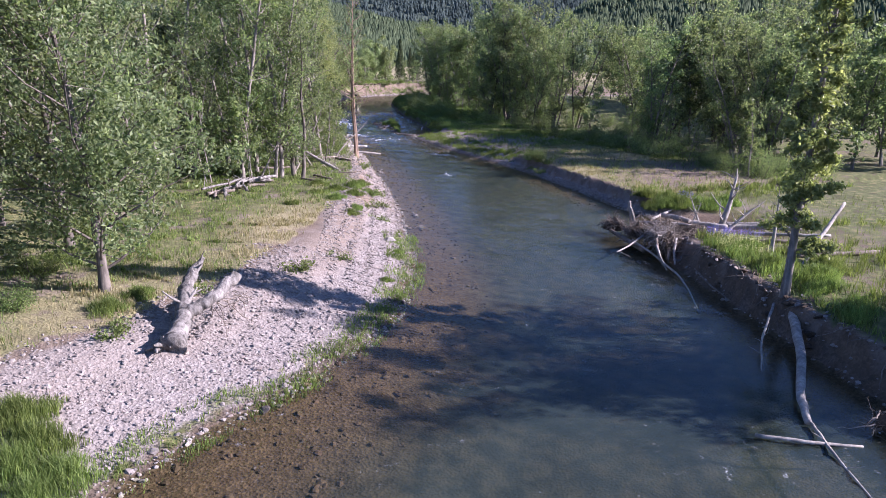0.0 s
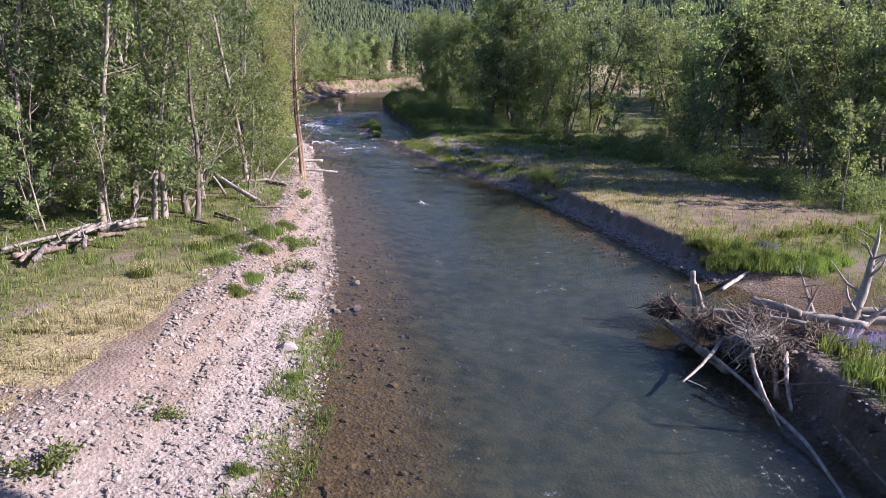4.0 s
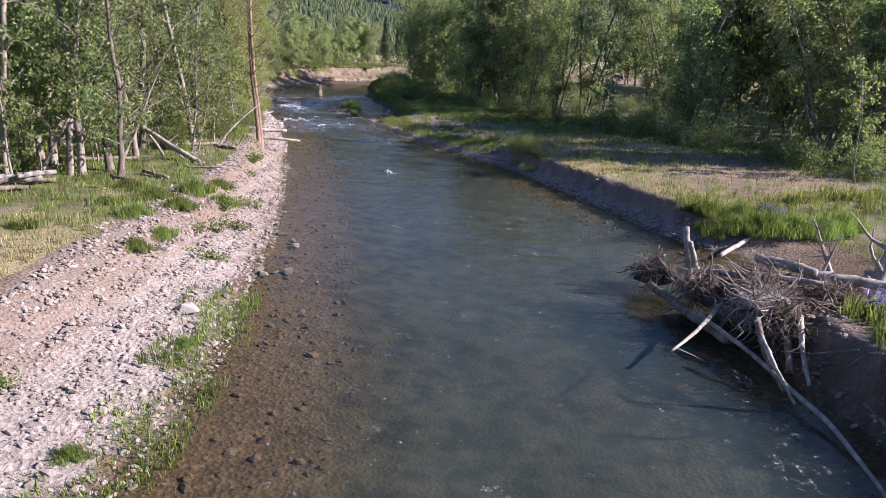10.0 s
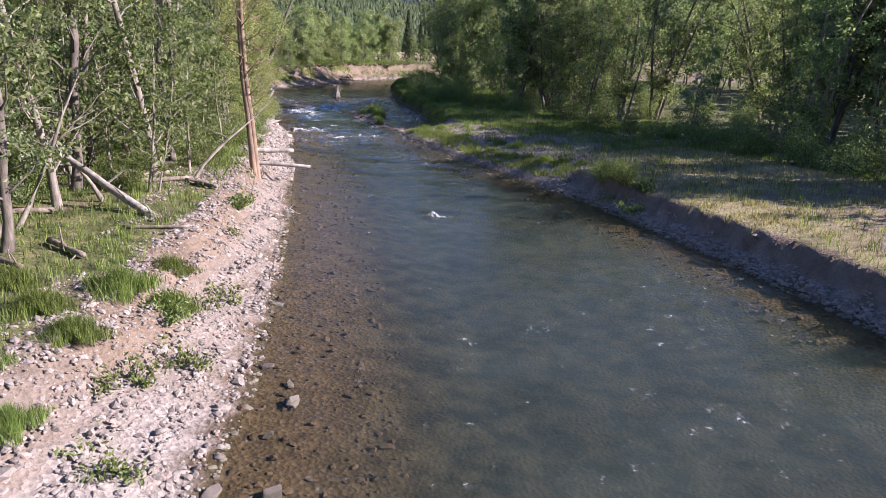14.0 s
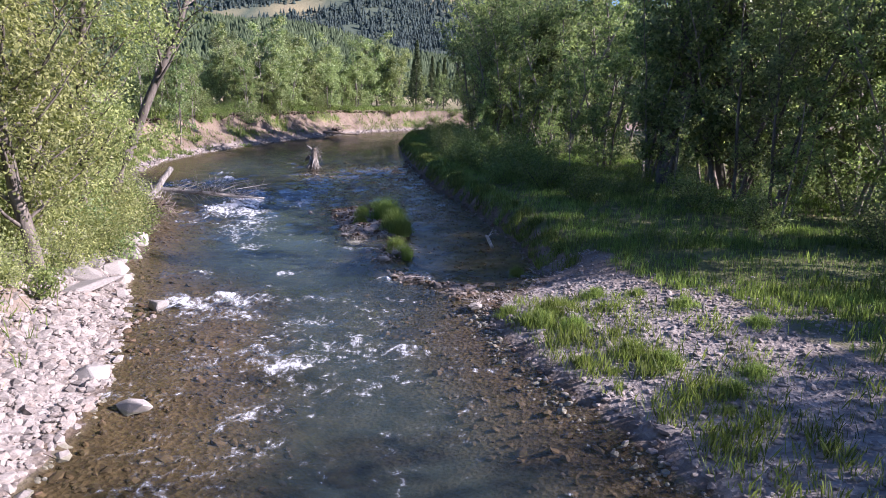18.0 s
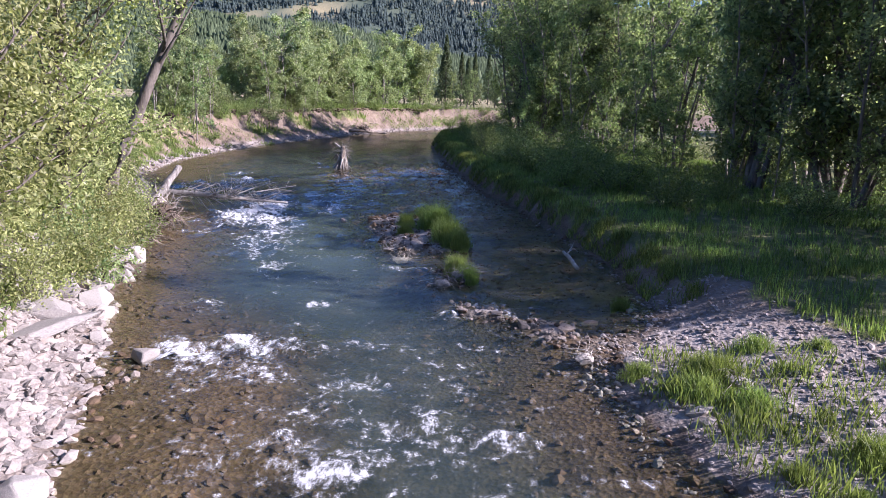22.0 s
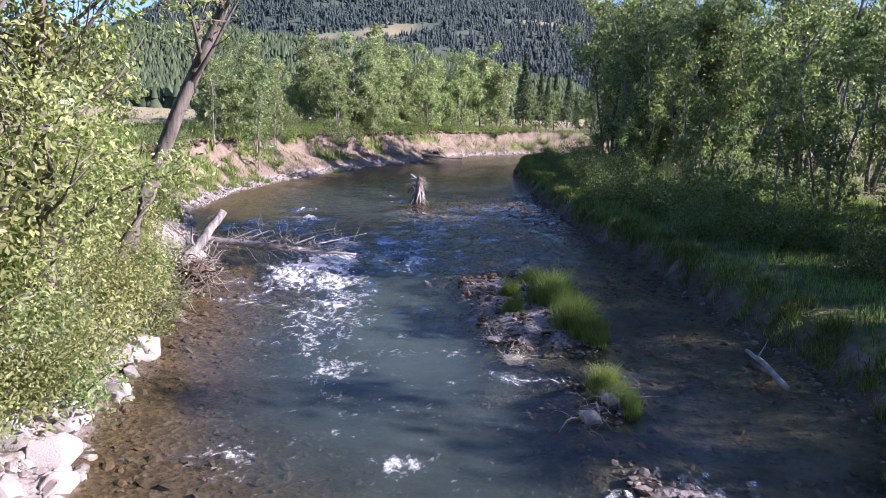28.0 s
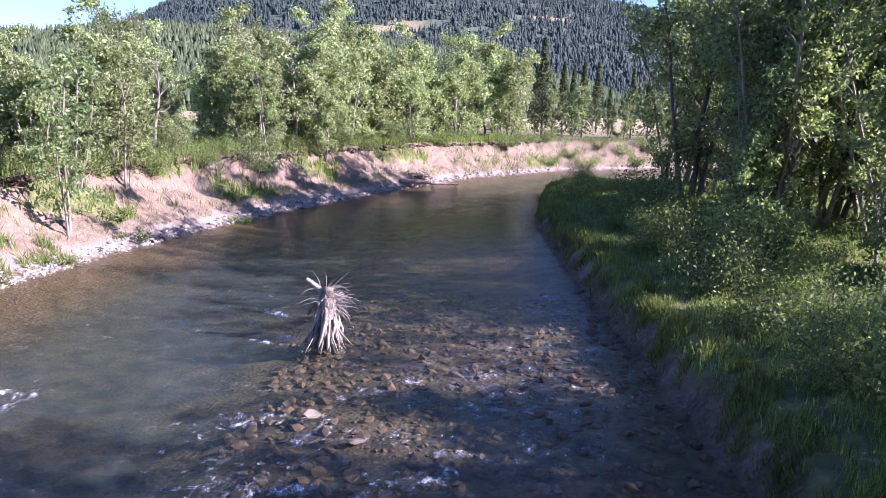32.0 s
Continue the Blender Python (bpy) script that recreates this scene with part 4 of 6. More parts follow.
def pebbles(g, x, y, z, size):
    """Many small uneven stones as one set of arrays."""
    n = len(x)
    v = ICO_V[None] * g.uniform(0.72, 1.2, (n, 12, 1)) * (size[:, None] * np.stack([g.uniform(0.8, 1.5, n), g.uniform(0.7, 1.1, n), g.uniform(0.4, 0.75, n)], -1))[:, None]
    a, b = g.uniform(0, 6.28, n), g.normal(0, 0.3, n)
    ca, sa, cb, sb = np.cos(a)[:, None], np.sin(a)[:, None], np.cos(b)[:, None], np.sin(b)[:, None]
    vx, vz = v[..., 0] * cb - v[..., 2] * sb, v[..., 0] * sb + v[..., 2] * cb
    out = np.stack([vx * ca - v[..., 1] * sa + x[:, None], vx * sa + v[..., 1] * ca + y[:, None], vz + (z + size * 0.12)[:, None]], -1)
    f = ICO_F[None] + (np.arange(n) * 12)[:, None, None]
    return out.reshape(-1, 3), f.reshape(-1, 3)


def along(line, g, n, y0, y1, d0, d1, side):
    """Random places beside a shore, between two distances from it."""
    p = np.array(line, float)
    y = g.uniform(y0, y1, n)
    x = np.interp(y, p[:, 1], p[:, 0])
    slope = np.gradient(np.interp(np.arange(y0 - 1, y1 + 2, 0.5), p[:, 1], p[:, 0]), 0.5)
    sl = np.interp(y, np.arange(y0 - 1, y1 + 2, 0.5), slope)
    d = g.uniform(d0, d1, n) * side
    k = 1 / np.sqrt(1 + sl ** 2)
    return x + d * k, y - d * k * sl


def gravel(name, line, n, y0, y1, d0, d1, side, s0, s1, mat, label, seed):
    g = np.random.default_rng(seed)
    x, y = along(line, g, n, y0, y1, d0, d1, side)
    z, c = plan(x, y)
    keep = c["grass"] < g.uniform(0.15, 0.9, n)
    x, y, z = x[keep], y[keep], z[keep]
    size = s0 * (s1 / s0) ** (g.uniform(0, 1, len(x)) ** 2.2)
    return tagged(new(name, raw_mesh(name, *pebbles(g, x, y, z, size), mat)), label, "gravel", kind="stuff")


gravel("gravel", LEFT, 13000, -12, 12, -0.3, 7.5, -1, 0.024, 0.1, M_STONE, "pale pinkish river gravel on the sloping bank", 51)
gravel("gravel", LEFT, 16000, 12, 46, -0.2, 4.4, -1, 0.024, 0.1, M_STONE, "pale pinkish river gravel on the sloping bank", 52)
gravel("gravel", LEFT, 7000, 46, 69, -0.2, 2.6, -1, 0.04, 0.16, M_STONE, "pale angular stones below the boulders", 53)
gravel("gravel", LEFT, 2500, 84, 146, -0.1, 0.7, -1, 0.05, 0.16, M_STONE, "pale stones at the foot of the cut bank", 54)
gravel("gravel", RIGHT, 3200, 26, 47, -0.2, 0.75, 1, 0.04, 0.12, M_STONE, "grey shaded gravel on the bank face", 55)
gravel("gravel", RIGHT, 9500, 46, 71, -0.6, 7, 1, 0.025, 0.09, M_STONE, "grey gravel and cobbles of the low bar", 56)
gravel("gravel", RIGHT, 500, -6, 18, -0.1, 1.6, 1, 0.04, 0.12, M_STONE, "grey gravel on the shaded undercut bank", 57)


def bed_stones(name, n, x0, x1, y0, y1, s0, s1, seed, mat, test, label):
    g = np.random.default_rng(seed)
    x, y = g.uniform(x0, x1, n), g.uniform(y0, y1, n)
    z, c = plan(x, y)
    keep = in_river(x, y) & test(x, y, z)
    x, y, z = x[keep], y[keep], z[keep]
    size = s0 * (s1 / s0) ** (g.uniform(0, 1, len(x)) ** 2.0)
    return tagged(new(name, raw_mesh(name, *pebbles(g, x, y, z, size), mat)), label, "stones", kind="stuff")


bed_stones("bed_stones", 9000, -14, 9, -12, 46, 0.04, 0.13, 61, M_WETSTONE, lambda x, y, z: z > -0.42, "brown wet stones under shallow water")
bed_stones("bed_stones", 10000, -24, -2, 46, 82, 0.035, 0.12, 62, M_WETSTONE, lambda x, y, z: z > -0.5, "brown wet stones under shallow water")
bed_stones("riffle_stones", 6500, -20, -6, 80, 104, 0.05, 0.15, 63, M_WETSTONE, lambda x, y, z: z > -0.35, "dark wet stones breaking the riffle")
bed_stones("island_stones", 7500, -16, -4, 64, 82, 0.03, 0.1, 64, M_EDGE, lambda x, y, z: z > -0.04, "grey cobbles of the gravel island")


def boulder_mesh(seed, flat=0.7):
    """A block with broken flat faces and slightly worn edges."""
    g = random.Random(seed)
    bm = bmesh.new()
    pts = []
    for _ in range(15):
        v = Vector((g.gauss(0, 1), g.gauss(0, 1), g.gauss(0, 1))).normalized()
        top = max(abs(v.x), abs(v.y), abs(v.z))
        pts.append(bm.verts.new(v * (0.55 + 0.45 / top) * g.uniform(0.75, 1.0)))
    hull = bmesh.ops.convex_hull(bm, input=pts)
    bmesh.ops.delete(bm, geom=[e for e in hull["geom_interior"] if isinstance(e, bmesh.types.BMVert)], context="VERTS")
    bmesh.ops.bevel(bm, geom=bm.edges[:], offset=0.05, segments=1, affect="EDGES")
    for v in bm.verts:
        v.co.z *= flat
    me = bpy.data.meshes.new("boulder")
    bm.to_mesh(me)
    bm.free()
    me.materials.append(M_ROCK)
    return me


BOULDERS = [boulder_mesh(70 + k, 0.6 + 0.05 * k) for k in range(6)]


EDGE_ROCKS = [boulder_mesh(170 + k, 0.6) for k in range(6)]
for me in EDGE_ROCKS:
    me.materials[0] = M_EDGE


def boulder(name, x, y, size, k, label, group="", z=None, stretch=(1, 1, 1)):
    g = random.Random(k * 31 + int(x * 100))
    ob = new(name, (EDGE_ROCKS if name == "rock" else BOULDERS)[k % 6])
    zz = height(x, y) if z is None else z
    ob.matrix_basis = pose(x, y, zz + size * 0.18, g.uniform(-15, 15), g.uniform(-15, 15), g.uniform(0, 360)) @ Matrix.Diagonal((size * stretch[0], size * stretch[1], size * stretch[2], 1))
    return tagged(ob, label, "boulder", group)


RIP = random.Random(5)
for k in range(110):
    y = RIP.uniform(66.4, 73.8)
    x = np.interp(y, [60, 64, 69, 76.5], [-14.1, -15.5, -17.7, -20.2]) - RIP.uniform(-0.1, 2.1)
    boulder("riprap_boulder", x, y, RIP.uniform(0.16, 0.46), k, "pale grey angular boulder of the stone bank protection", "boulders of the bank protection")
boulder("stone_slab", -17.0, 65.6, 0.72, 2, "long pale flat stone slab on the cobble bank", stretch=(1.5, 0.62, 0.45))
boulder("boulder", -15.3, 65.7, 0.33, 1, "pinkish boulder at the water's edge beside white water", z=-0.05)
boulder("boulder", -14.6, 61.2, 0.36, 3, "pale boulder at the foot of the cobble bank")
boulder("boulder", -13.35, 60.0, 0.3, 4, "pale flat boulder standing in shallow water", z=-0.02, stretch=(1.25, 0.9, 0.55))
boulder("boulder", -6.45, 17.2, 0.33, 0, "pale boulder among grass on the gravel bank")
for k, (x, y, s) in enumerate([(-5.35, 24.6, 0.2), (-4.97, 21.7, 0.2), (-5.6, 21.3, 0.26), (-5.3, 21.5, 0.15), (-5.9, 21.6, 0.22), (-5.5, 23.4, 0.12), (-5.6, 25.3, 0.13), (-7.2, 1.3, 0.14), (-8.6, -0.8, 0.25), (-8.2, -0.5, 0.15), (-6.7, 27.5, 0.16),
                               (-7.0, 29.6, 0.2), (-6.3, 26.0, 0.2), (-13.8, 58.4, 0.18), (-14.0, 59.3, 0.16), (-17.1, 94, 0.22), (-16.0, 93.2, 0.16), (-14.5, 80.0, 0.24), (-7.0, 68.9, 0.2), (-7.6, 68.3, 0.22), (-8.4, 68.4, 0.25), (-9.0, 69.0, 0.2)]):
    boulder("rock", x, y, s, k, "small flat grey rock at the water's edge", "rocks along the water's edge", z=max(-0.07, height(x, y) - 0.05), stretch=(1.2, 0.9, 0.6))
SMALL = [raw_mesh("cobble", *pebbles(np.random.default_rng(90 + k), np.zeros(1), np.zeros(1), np.zeros(1), np.ones(1)), M_STONE) for k in range(8)]
g = np.random.default_rng(77)
for line, n, y0, y1, d1, side in ((LEFT, 150, -8, 45, 2.6, -1), (LEFT, 50, 52, 68, 3.0, -1), (RIGHT, 30, 27, 47, 1.0, 1), (RIGHT, 30, 50, 66, 3.5, 1)):
    xs, ys = along(line, g, n, y0, y1, 0.1, d1, side)
    for x, y in zip(xs, ys):
        s = g.uniform(0.08, 0.15) * (1.35 if g.uniform() < 0.25 else 1.0)
        ob = new("cobble", SMALL[int(g.integers(8))])
        ob.matrix_basis = pose(x, y, height(x, y) - 0.02, 0, 0, g.uniform(0, 360)) @ Matrix.Diagonal((s, s, s, 1))
        tagged(ob, "rounded pale cobble lying on the gravel bank", "cobble", "cobbles of the banks")


# ---- driftwood ----
def log(name, points, radii, mat=None, label="", sides=9, stubs=0, seed=0, category="log", tag=True, parent=None):
    """A weathered log along points with broken ends and stubs of branches."""
    g = np.random.default_rng(seed + 500)
    p, r = np.array(points, float), np.array(radii, float)
    k = np.linspace(0, len(p) - 1, max(8, 4 * len(p)))
    fine = np.stack([np.interp(k, range(len(p)), p[:, c]) for c in range(3)], -1)
    fr = np.interp(k, range(len(p)), r)
    fine[1:-1] += g.normal(0, 1, fine[1:-1].shape) * fr[1:-1, None] * 0.1
    fr = fr * g.uniform(0.93, 1.07, len(fr)) * 0.8
    pieces = [tube(np.concatenate([fine[:1], fine, fine[-1:]]), np.r_[fr[0] * 0.02, fr, fr[-1] * 0.02], sides)]
    for _ in range(stubs):
        i = g.integers(1, len(fine) - 1)
        way = g.normal(0, 1, 3) + (0, 0, 0.5)
        pieces.append(tube(bent(g, fine[i], way, g.uniform(0.25, 0.9), 3, 0.2), fr[i] * np.array([0.4, 0.3, 0.2, 0.06]), 5))
    ob = new(name, raw_mesh(name, *joined(pieces), mat or M_DRIFT, True))
    ob.parent = parent
    return tagged(ob, label, category) if tag else ob


def tangle(name, centre, size, n, seed, label, thick=0.03, length=1.0, up=0.3, mat=None, plate=None):
    """A root mass: a dark core and many single crooked roots that start all over it and droop."""
    g = np.random.default_rng(seed)
    root = new(name)
    root.location = centre
    core = ICO_V * np.array(size) * 0.42 * g.uniform(0.6, 1.2, (12, 1))
    part("root_core", raw_mesh("root_core", core, ICO_F, mat or M_SOD), root)
    for _ in range(n):
        d = g.normal(0, 1, 3)
        d /= np.linalg.norm(d)
        start = d * np.array(size) * 0.5 * g.uniform(0.2, 1.0)
        start[2] = max(start[2], -0.1)
        way = d * 0.5 + g.normal(0, 0.6, 3) + (0, 0, up * g.uniform(-0.3, 1.0))
        line = bent(g, start, way, length * g.choice([0.35, 0.6, 0.9, 1.2]), 6, 0.42, -0.12)
        line[:, 2] = np.maximum(line[:, 2], -centre[2] - 0.05)
        part("root", raw_mesh("root", *tube(line, thick * g.choice([0.35, 0.5, 0.7, 1.1]) * np.array([1.3, 1.1, 1, 0.8, 0.6, 0.4, 0.15]), 5), mat or M_ROOT, True), root)
    twigs = []
    for _ in range(n * 2):
        d = g.normal(0, 1, 3)
        d /= np.linalg.norm(d)
        start = d * np.array(size) * 0.5 * g.uniform(0.5, 1.0)
        start[2] = max(start[2], -0.1)
        line = bent(g, start, d * 0.4 + g.normal(0, 0.7, 3) + (0, 0, 0.2), length * g.uniform(0.2, 0.7), 5, 0.5, -0.1)
        line[:, 2] = np.maximum(line[:, 2], -centre[2] - 0.05)
        twigs.append(tube(line, thick * 0.28 * np.array([1.2, 1, 0.9, 0.7, 0.5, 0.2]), 3))
    tagged(part("root_fringe", raw_mesh("root_fringe", *joined(twigs), mat or M_ROOT, True), root), kind="stuff")
    return tagged(root, label, "root mass")


# log jam on the right bank
tangle("root_mass", (6.1, 21.0, 0.55), (1.5, 1.5, 1.0), 190, 101, "grey-brown upturned root mass at the tip of the log jam", 0.02, 0.75, 0.9)
tangle("root_mass", (8.1, 17.9, 0.75), (2.0, 2.2, 1.0), 170, 102, "tangled brown roots and branches of the log jam", 0.028, 1.3, 0.9)
tangle("root_mass", (7.1, 19.7, 0.5), (1.5, 1.6, 0.8), 130, 103, "tangled brown roots and branches of the log jam", 0.022, 0.95, 0.9)
tangle("root_mass", (8.9, 19.4, 0.75), (1.6, 1.2, 0.7), 80, 109, "tangled brown roots and branches of the log jam", 0.022, 1.1, 0.9)
tangle("root_mass", (7.9, 16.2, 0.6), (1.0, 1.3, 0.8), 70, 110, "thin hanging roots below the log jam", 0.02, 1.2)
tangle("root_mass", (9.6, 17.2, 0.9), (1.4, 1.4, 0.5), 50, 115, "brown roots and branches on the bank beside the log jam", 0.022, 1.1, 0.9)
JAM = "bleached grey driftwood log in the log jam"
log("driftwood_log", [(5.8, 20.4, 0.35), (6.3, 18.2, 0.3), (6.7, 16.6, 0.25)], [0.14, 0.16, 0.15], M_ROOT, label=JAM, seed=1, stubs=3)
log("driftwood_log", [(4.95, 15.3, 0.5), (5.7, 16.2, 0.55), (6.9, 17.8, 0.75)], [0.035, 0.055, 0.08], label=JAM, seed=2, stubs=2)
log("driftwood_log", [(6.3, 17.6, 0.55), (6.9, 15.2, 0.35), (7.3, 12.8, 0.15), (7.25, 11.1, 0.0), (6.9, 8.8, -0.1)], [0.065, 0.068, 0.062, 0.05, 0.03], label="long slender driftwood trunk dipping into the water", seed=3)
log("driftwood_log", [(7.12, 20.8, 0.2), (7.0, 20.95, 1.0), (6.87, 21.15, 1.93)], [0.17, 0.15, 0.11], label="bleached broken log standing up from the log jam", seed=4)
log("driftwood_log", [(7.3, 20.5, 0.2), (7.05, 20.45, 0.9), (6.8, 20.4, 1.68)], [0.15, 0.13, 0.09], label="bleached broken log standing up from the log jam", seed=5, stubs=2)
log("driftwood_log", [(9.2, 24.4, 0.2), (10.3, 25.6, 0.3), (11.4, 26.9, 0.4)], [0.1, 0.1, 0.07], label="pale driftwood log across the muddy inlet", seed=6)
log("driftwood_log", [(9.0, 20.3, 0.85), (9.9, 19.4, 0.92), (10.9, 18.5, 1.0)], [0.16, 0.17, 0.15], label="thick bleached log lying on the log jam", seed=7)
log("driftwood_log", [(7.6, 20.6, 0.75), (8.6, 19.7, 0.8), (10.4, 18.2, 0.9)], [0.07, 0.08, 0.07], label=JAM, seed=8, stubs=2)
log("driftwood_log", [(7.2, 16.4, 0.9), (7.0, 15.3, 0.5), (7.0, 14.2, 0.15)], [0.1, 0.09, 0.05], M_ROOT, label=JAM, seed=9)
log("driftwood_log", [(8.3, 17.4, 0.95), (7.7, 15.8, 0.6), (7.4, 14.9, 0.3)], [0.1, 0.1, 0.08], M_ROOT, label=JAM, seed=10)
log("driftwood_log", [(11.2, 19.6, 0.95), (13.2, 19.0, 1.1), (15.4, 18.2, 1.25)], [0.2, 0.18, 0.14], label=JAM, seed=12, stubs=4)
log("driftwood_log", [(10.4, 16.4, 1.05), (12.4, 15.6, 1.2), (15.2, 15.2, 1.3)], [0.17, 0.15, 0.1], M_ROOT, label=JAM, seed=14)
log("driftwood_log", [(11, 12.4, 1.1), (13.4, 12.6, 1.35), (16.6, 13.2, 1.4)], [0.15, 0.15, 0.12], M_ROOT, label=JAM, seed=15, stubs=3)
log("driftwood_log", [(12.2, 11.4, 1.0), (13.5, 12.8, 2.0), (15.4, 14.6, 3.4)], [0.15, 0.13, 0.09], label="dead trunk leaning over the log jam", seed=16, stubs=3)


def snag(name, x, y, tall, r, lean, seed, label, forks=2, mat=None):
    """A standing dead tree, bare and bleached, with crooked branches."""
    g = np.random.default_rng(seed)
    root = new(name)
    root.location = (x, y, height(x, y) - 0.1)
    line = bent(g, (0, 0, 0), (lean[0], lean[1], 1), tall, 7, 0.09)
    trunk = part("trunk", raw_mesh("trunk", *tube(line, r * np.array([1.5, 1.05, 0.9, 0.78, 0.62, 0.46, 0.3, 0.08]), 8), mat or M_DRIFT, True), root)
    for k in range(forks * 4):
        i = int(g.integers(2, 7))
        way = g.normal(0, 1, 3) * (1, 1, 0.4) + (0, 0, 0.8)
        b = bent(g, line[i], way, tall * g.uniform(0.15, 0.4), 5, 0.22)
        part("branch", raw_mesh("branch", *tube(b, r * (0.5 - 0.05 * i) * np.array([1, 0.8, 0.6, 0.45, 0.3, 0.1]), 6), mat or M_DRIFT, True), trunk)
    return tagged(root, label, "dead tree")


snag("dead_tree", 11.1, 19.0, 4.2, 0.2, (0.48, 0.2), 111, "bleached forked dead tree standing in the log jam", 3)
snag("dead_tree", 11.35, 18.9, 3.4, 0.12, (0.62, 0.1), 117, "bleached second stem of the dead tree in the log jam", 2)
log("driftwood_log", [(8.3, 19.5, 1.5), (8.9, 19.0, 1.52), (9.5, 18.5, 1.45)], [0.17, 0.18, 0.15], label="short thick bleached log on top of the log jam", seed=17)
log("driftwood_log", [(9.5, 18.8, 1.3), (10.4, 18.5, 1.3), (11.4, 18.1, 1.25)], [0.18, 0.18, 0.16], label=JAM, seed=18, stubs=1)
log("driftwood_log", [(6.9, 19.5, 1.1), (8.1, 18.7, 1.3), (9.4, 17.9, 1.35)], [0.09, 0.1, 0.08], label=JAM, seed=19, stubs=3)
log("driftwood_log", [(6.95, 15.5, 0.85), (6.95, 14.7, 0.5), (7.05, 13.8, 0.08)], [0.07, 0.06, 0.04], label="pale stick leaning from the log jam into the water", seed=25, stubs=1)
log("driftwood_log", [(8.2, 16.4, 1.0), (7.8, 15.3, 0.6), (7.6, 14.4, 0.2)], [0.08, 0.07, 0.05], label="pale stick leaning from the log jam down the bank", seed=26, stubs=1)
log("driftwood_log", [(12.0, 20.6, 0.8), (13.6, 20.2, 0.95), (15.8, 19.6, 1.05)], [0.2, 0.19, 0.16], label="bleached log lying on the bank behind the dead tree", seed=27, stubs=2)
log("driftwood_log", [(12.2, 17.4, 1.15), (13.8, 16.8, 1.25), (16.0, 16.4, 1.35)], [0.13, 0.12, 0.09], label="grey log among the grass behind the log jam", seed=28, stubs=2)
tangle("root_mass", (7.0, 19.0, 0.7), (1.6, 1.6, 1.1), 150, 118, "dark tangled roots and sticks packed into the log jam", 0.024, 1.0, 0.6)
tangle("root_mass", (8.3, 18.5, 0.95), (1.9, 1.6, 1.0), 170, 119, "dark tangled roots and sticks packed into the log jam", 0.026, 1.1, 0.6)
tangle("root_mass", (8.0, 16.9, 0.75), (1.5, 1.5, 1.1), 140, 120, "brown roots hanging out of the log jam", 0.024, 1.1, 0.2)
tangle("root_mass", (9.6, 18.0, 1.0), (1.6, 1.4, 0.7), 90, 123, "brown sticks heaped on the bank beside the log jam", 0.022, 1.0, 0.5)
tangle("pale_roots", (7.7, 17.3, 1.0), (1.5, 1.5, 0.6), 90, 116, "bleached thin roots drooping over the log jam", 0.026, 1.3, -0.1, M_DRIFT)
snag("dead_tree", 10.7, 18.9, 2.8, 0.09, (-0.35, 0.3), 112, "thin bleached dead stem leaning out of the log jam", 2)
snag("dead_tree", 9.6, 18.6, 2.4, 0.07, (0.05, 0.1), 113, "thin bleached dead stem standing in the log jam", 1)
snag("dead_tree", 11.6, 13.2, 3.2, 0.09, (0.1, 0.0), 114, "dead grey stem on the bank edge", 2)
# fallen trunk and roots below the slender tree
log("fallen_log", [(9.9, 7.4, 0.9), (8.6, 3.6, 0.5), (7.2, 0.6, 0.25), (6.75, -0.9, 0.1)], [0.22, 0.2, 0.17, 0.13], M_DRIFT, "grey fallen trunk sliding from the bank into the water", seed=20)
log("driftwood_branch", [(4.93, -1.7, 0.1), (6.3, -2.0, 0.08), (7.7, -2.0, 0.0)], [0.07, 0.07, 0.05], label="bleached branch lying across the shallow water", seed=21)
log("driftwood_branch", [(6.8, -1.0, 0.12), (6.65, -2.6, 0.06), (6.6, -4.4, 0.0)], [0.06, 0.05, 0.03], label="bleached branch lying in the shallow water", seed=22, stubs=3)
log("driftwood_branch", [(9.2, 7.2, 0.8), (7.7, 4.6, 0.35), (6.9, 2.6, 0.05)], [0.07, 0.05, 0.03], label="thin dead branch hanging from the bank", seed=23, stubs=4)
log("driftwood_branch", [(8.3, 13.6, 0.25), (8.3, 11.4, 0.12), (8.5, 9.6, 0.06)], [0.05, 0.05, 0.03], M_ROOT, label="grey branch along the undercut bank", seed=24, stubs=3)
tangle("root_mass", (8.8, -1.2, 0.3), (1.0, 1.2, 0.7), 26, 104, "tangled roots hanging from the undercut bank", 0.03, 0.9)

# left bank: the forked trunk on the gravel and the fallen wood
M_STUMP = wood_material("weathered_stump", (0.05, 0.043, 0.038), (0.36, 0.335, 0.31), 6.0, 0.09)
stump = new("fallen_forked_trunk")
stump.location = (-12.3, 2.1, height(-12.3, 2.1))
sx, sy, sz = stump.location


def limb_of(root, name, points, radii, seed, stubs=0, mat=None):
    """A crooked limb of a dead trunk, its points given in the place's own coordinates."""
    q = np.array(points, float) - np.array(root.location)
    return log(name, q, np.array(radii) / 0.8, mat or M_STUMP, sides=11, stubs=stubs, seed=seed, tag=False, parent=root)


limb_of(stump, "trunk", [(-11.95, 1.5, sz + 0.1), (-12.0, 2.0, sz + 0.28), (-12.08, 2.7, sz + 0.46), (-12.15, 3.4, sz + 0.62)], [0.42, 0.33, 0.28, 0.27], 30)
limb_of(stump, "fork", [(-12.15, 3.2, sz + 0.6), (-12.42, 3.9, sz + 0.95), (-12.45, 4.5, sz + 1.25), (-12.3, 4.9, sz + 1.6), (-12.1, 5.15, sz + 1.95)], [0.26, 0.23, 0.22, 0.17, 0.06], 31, 3)
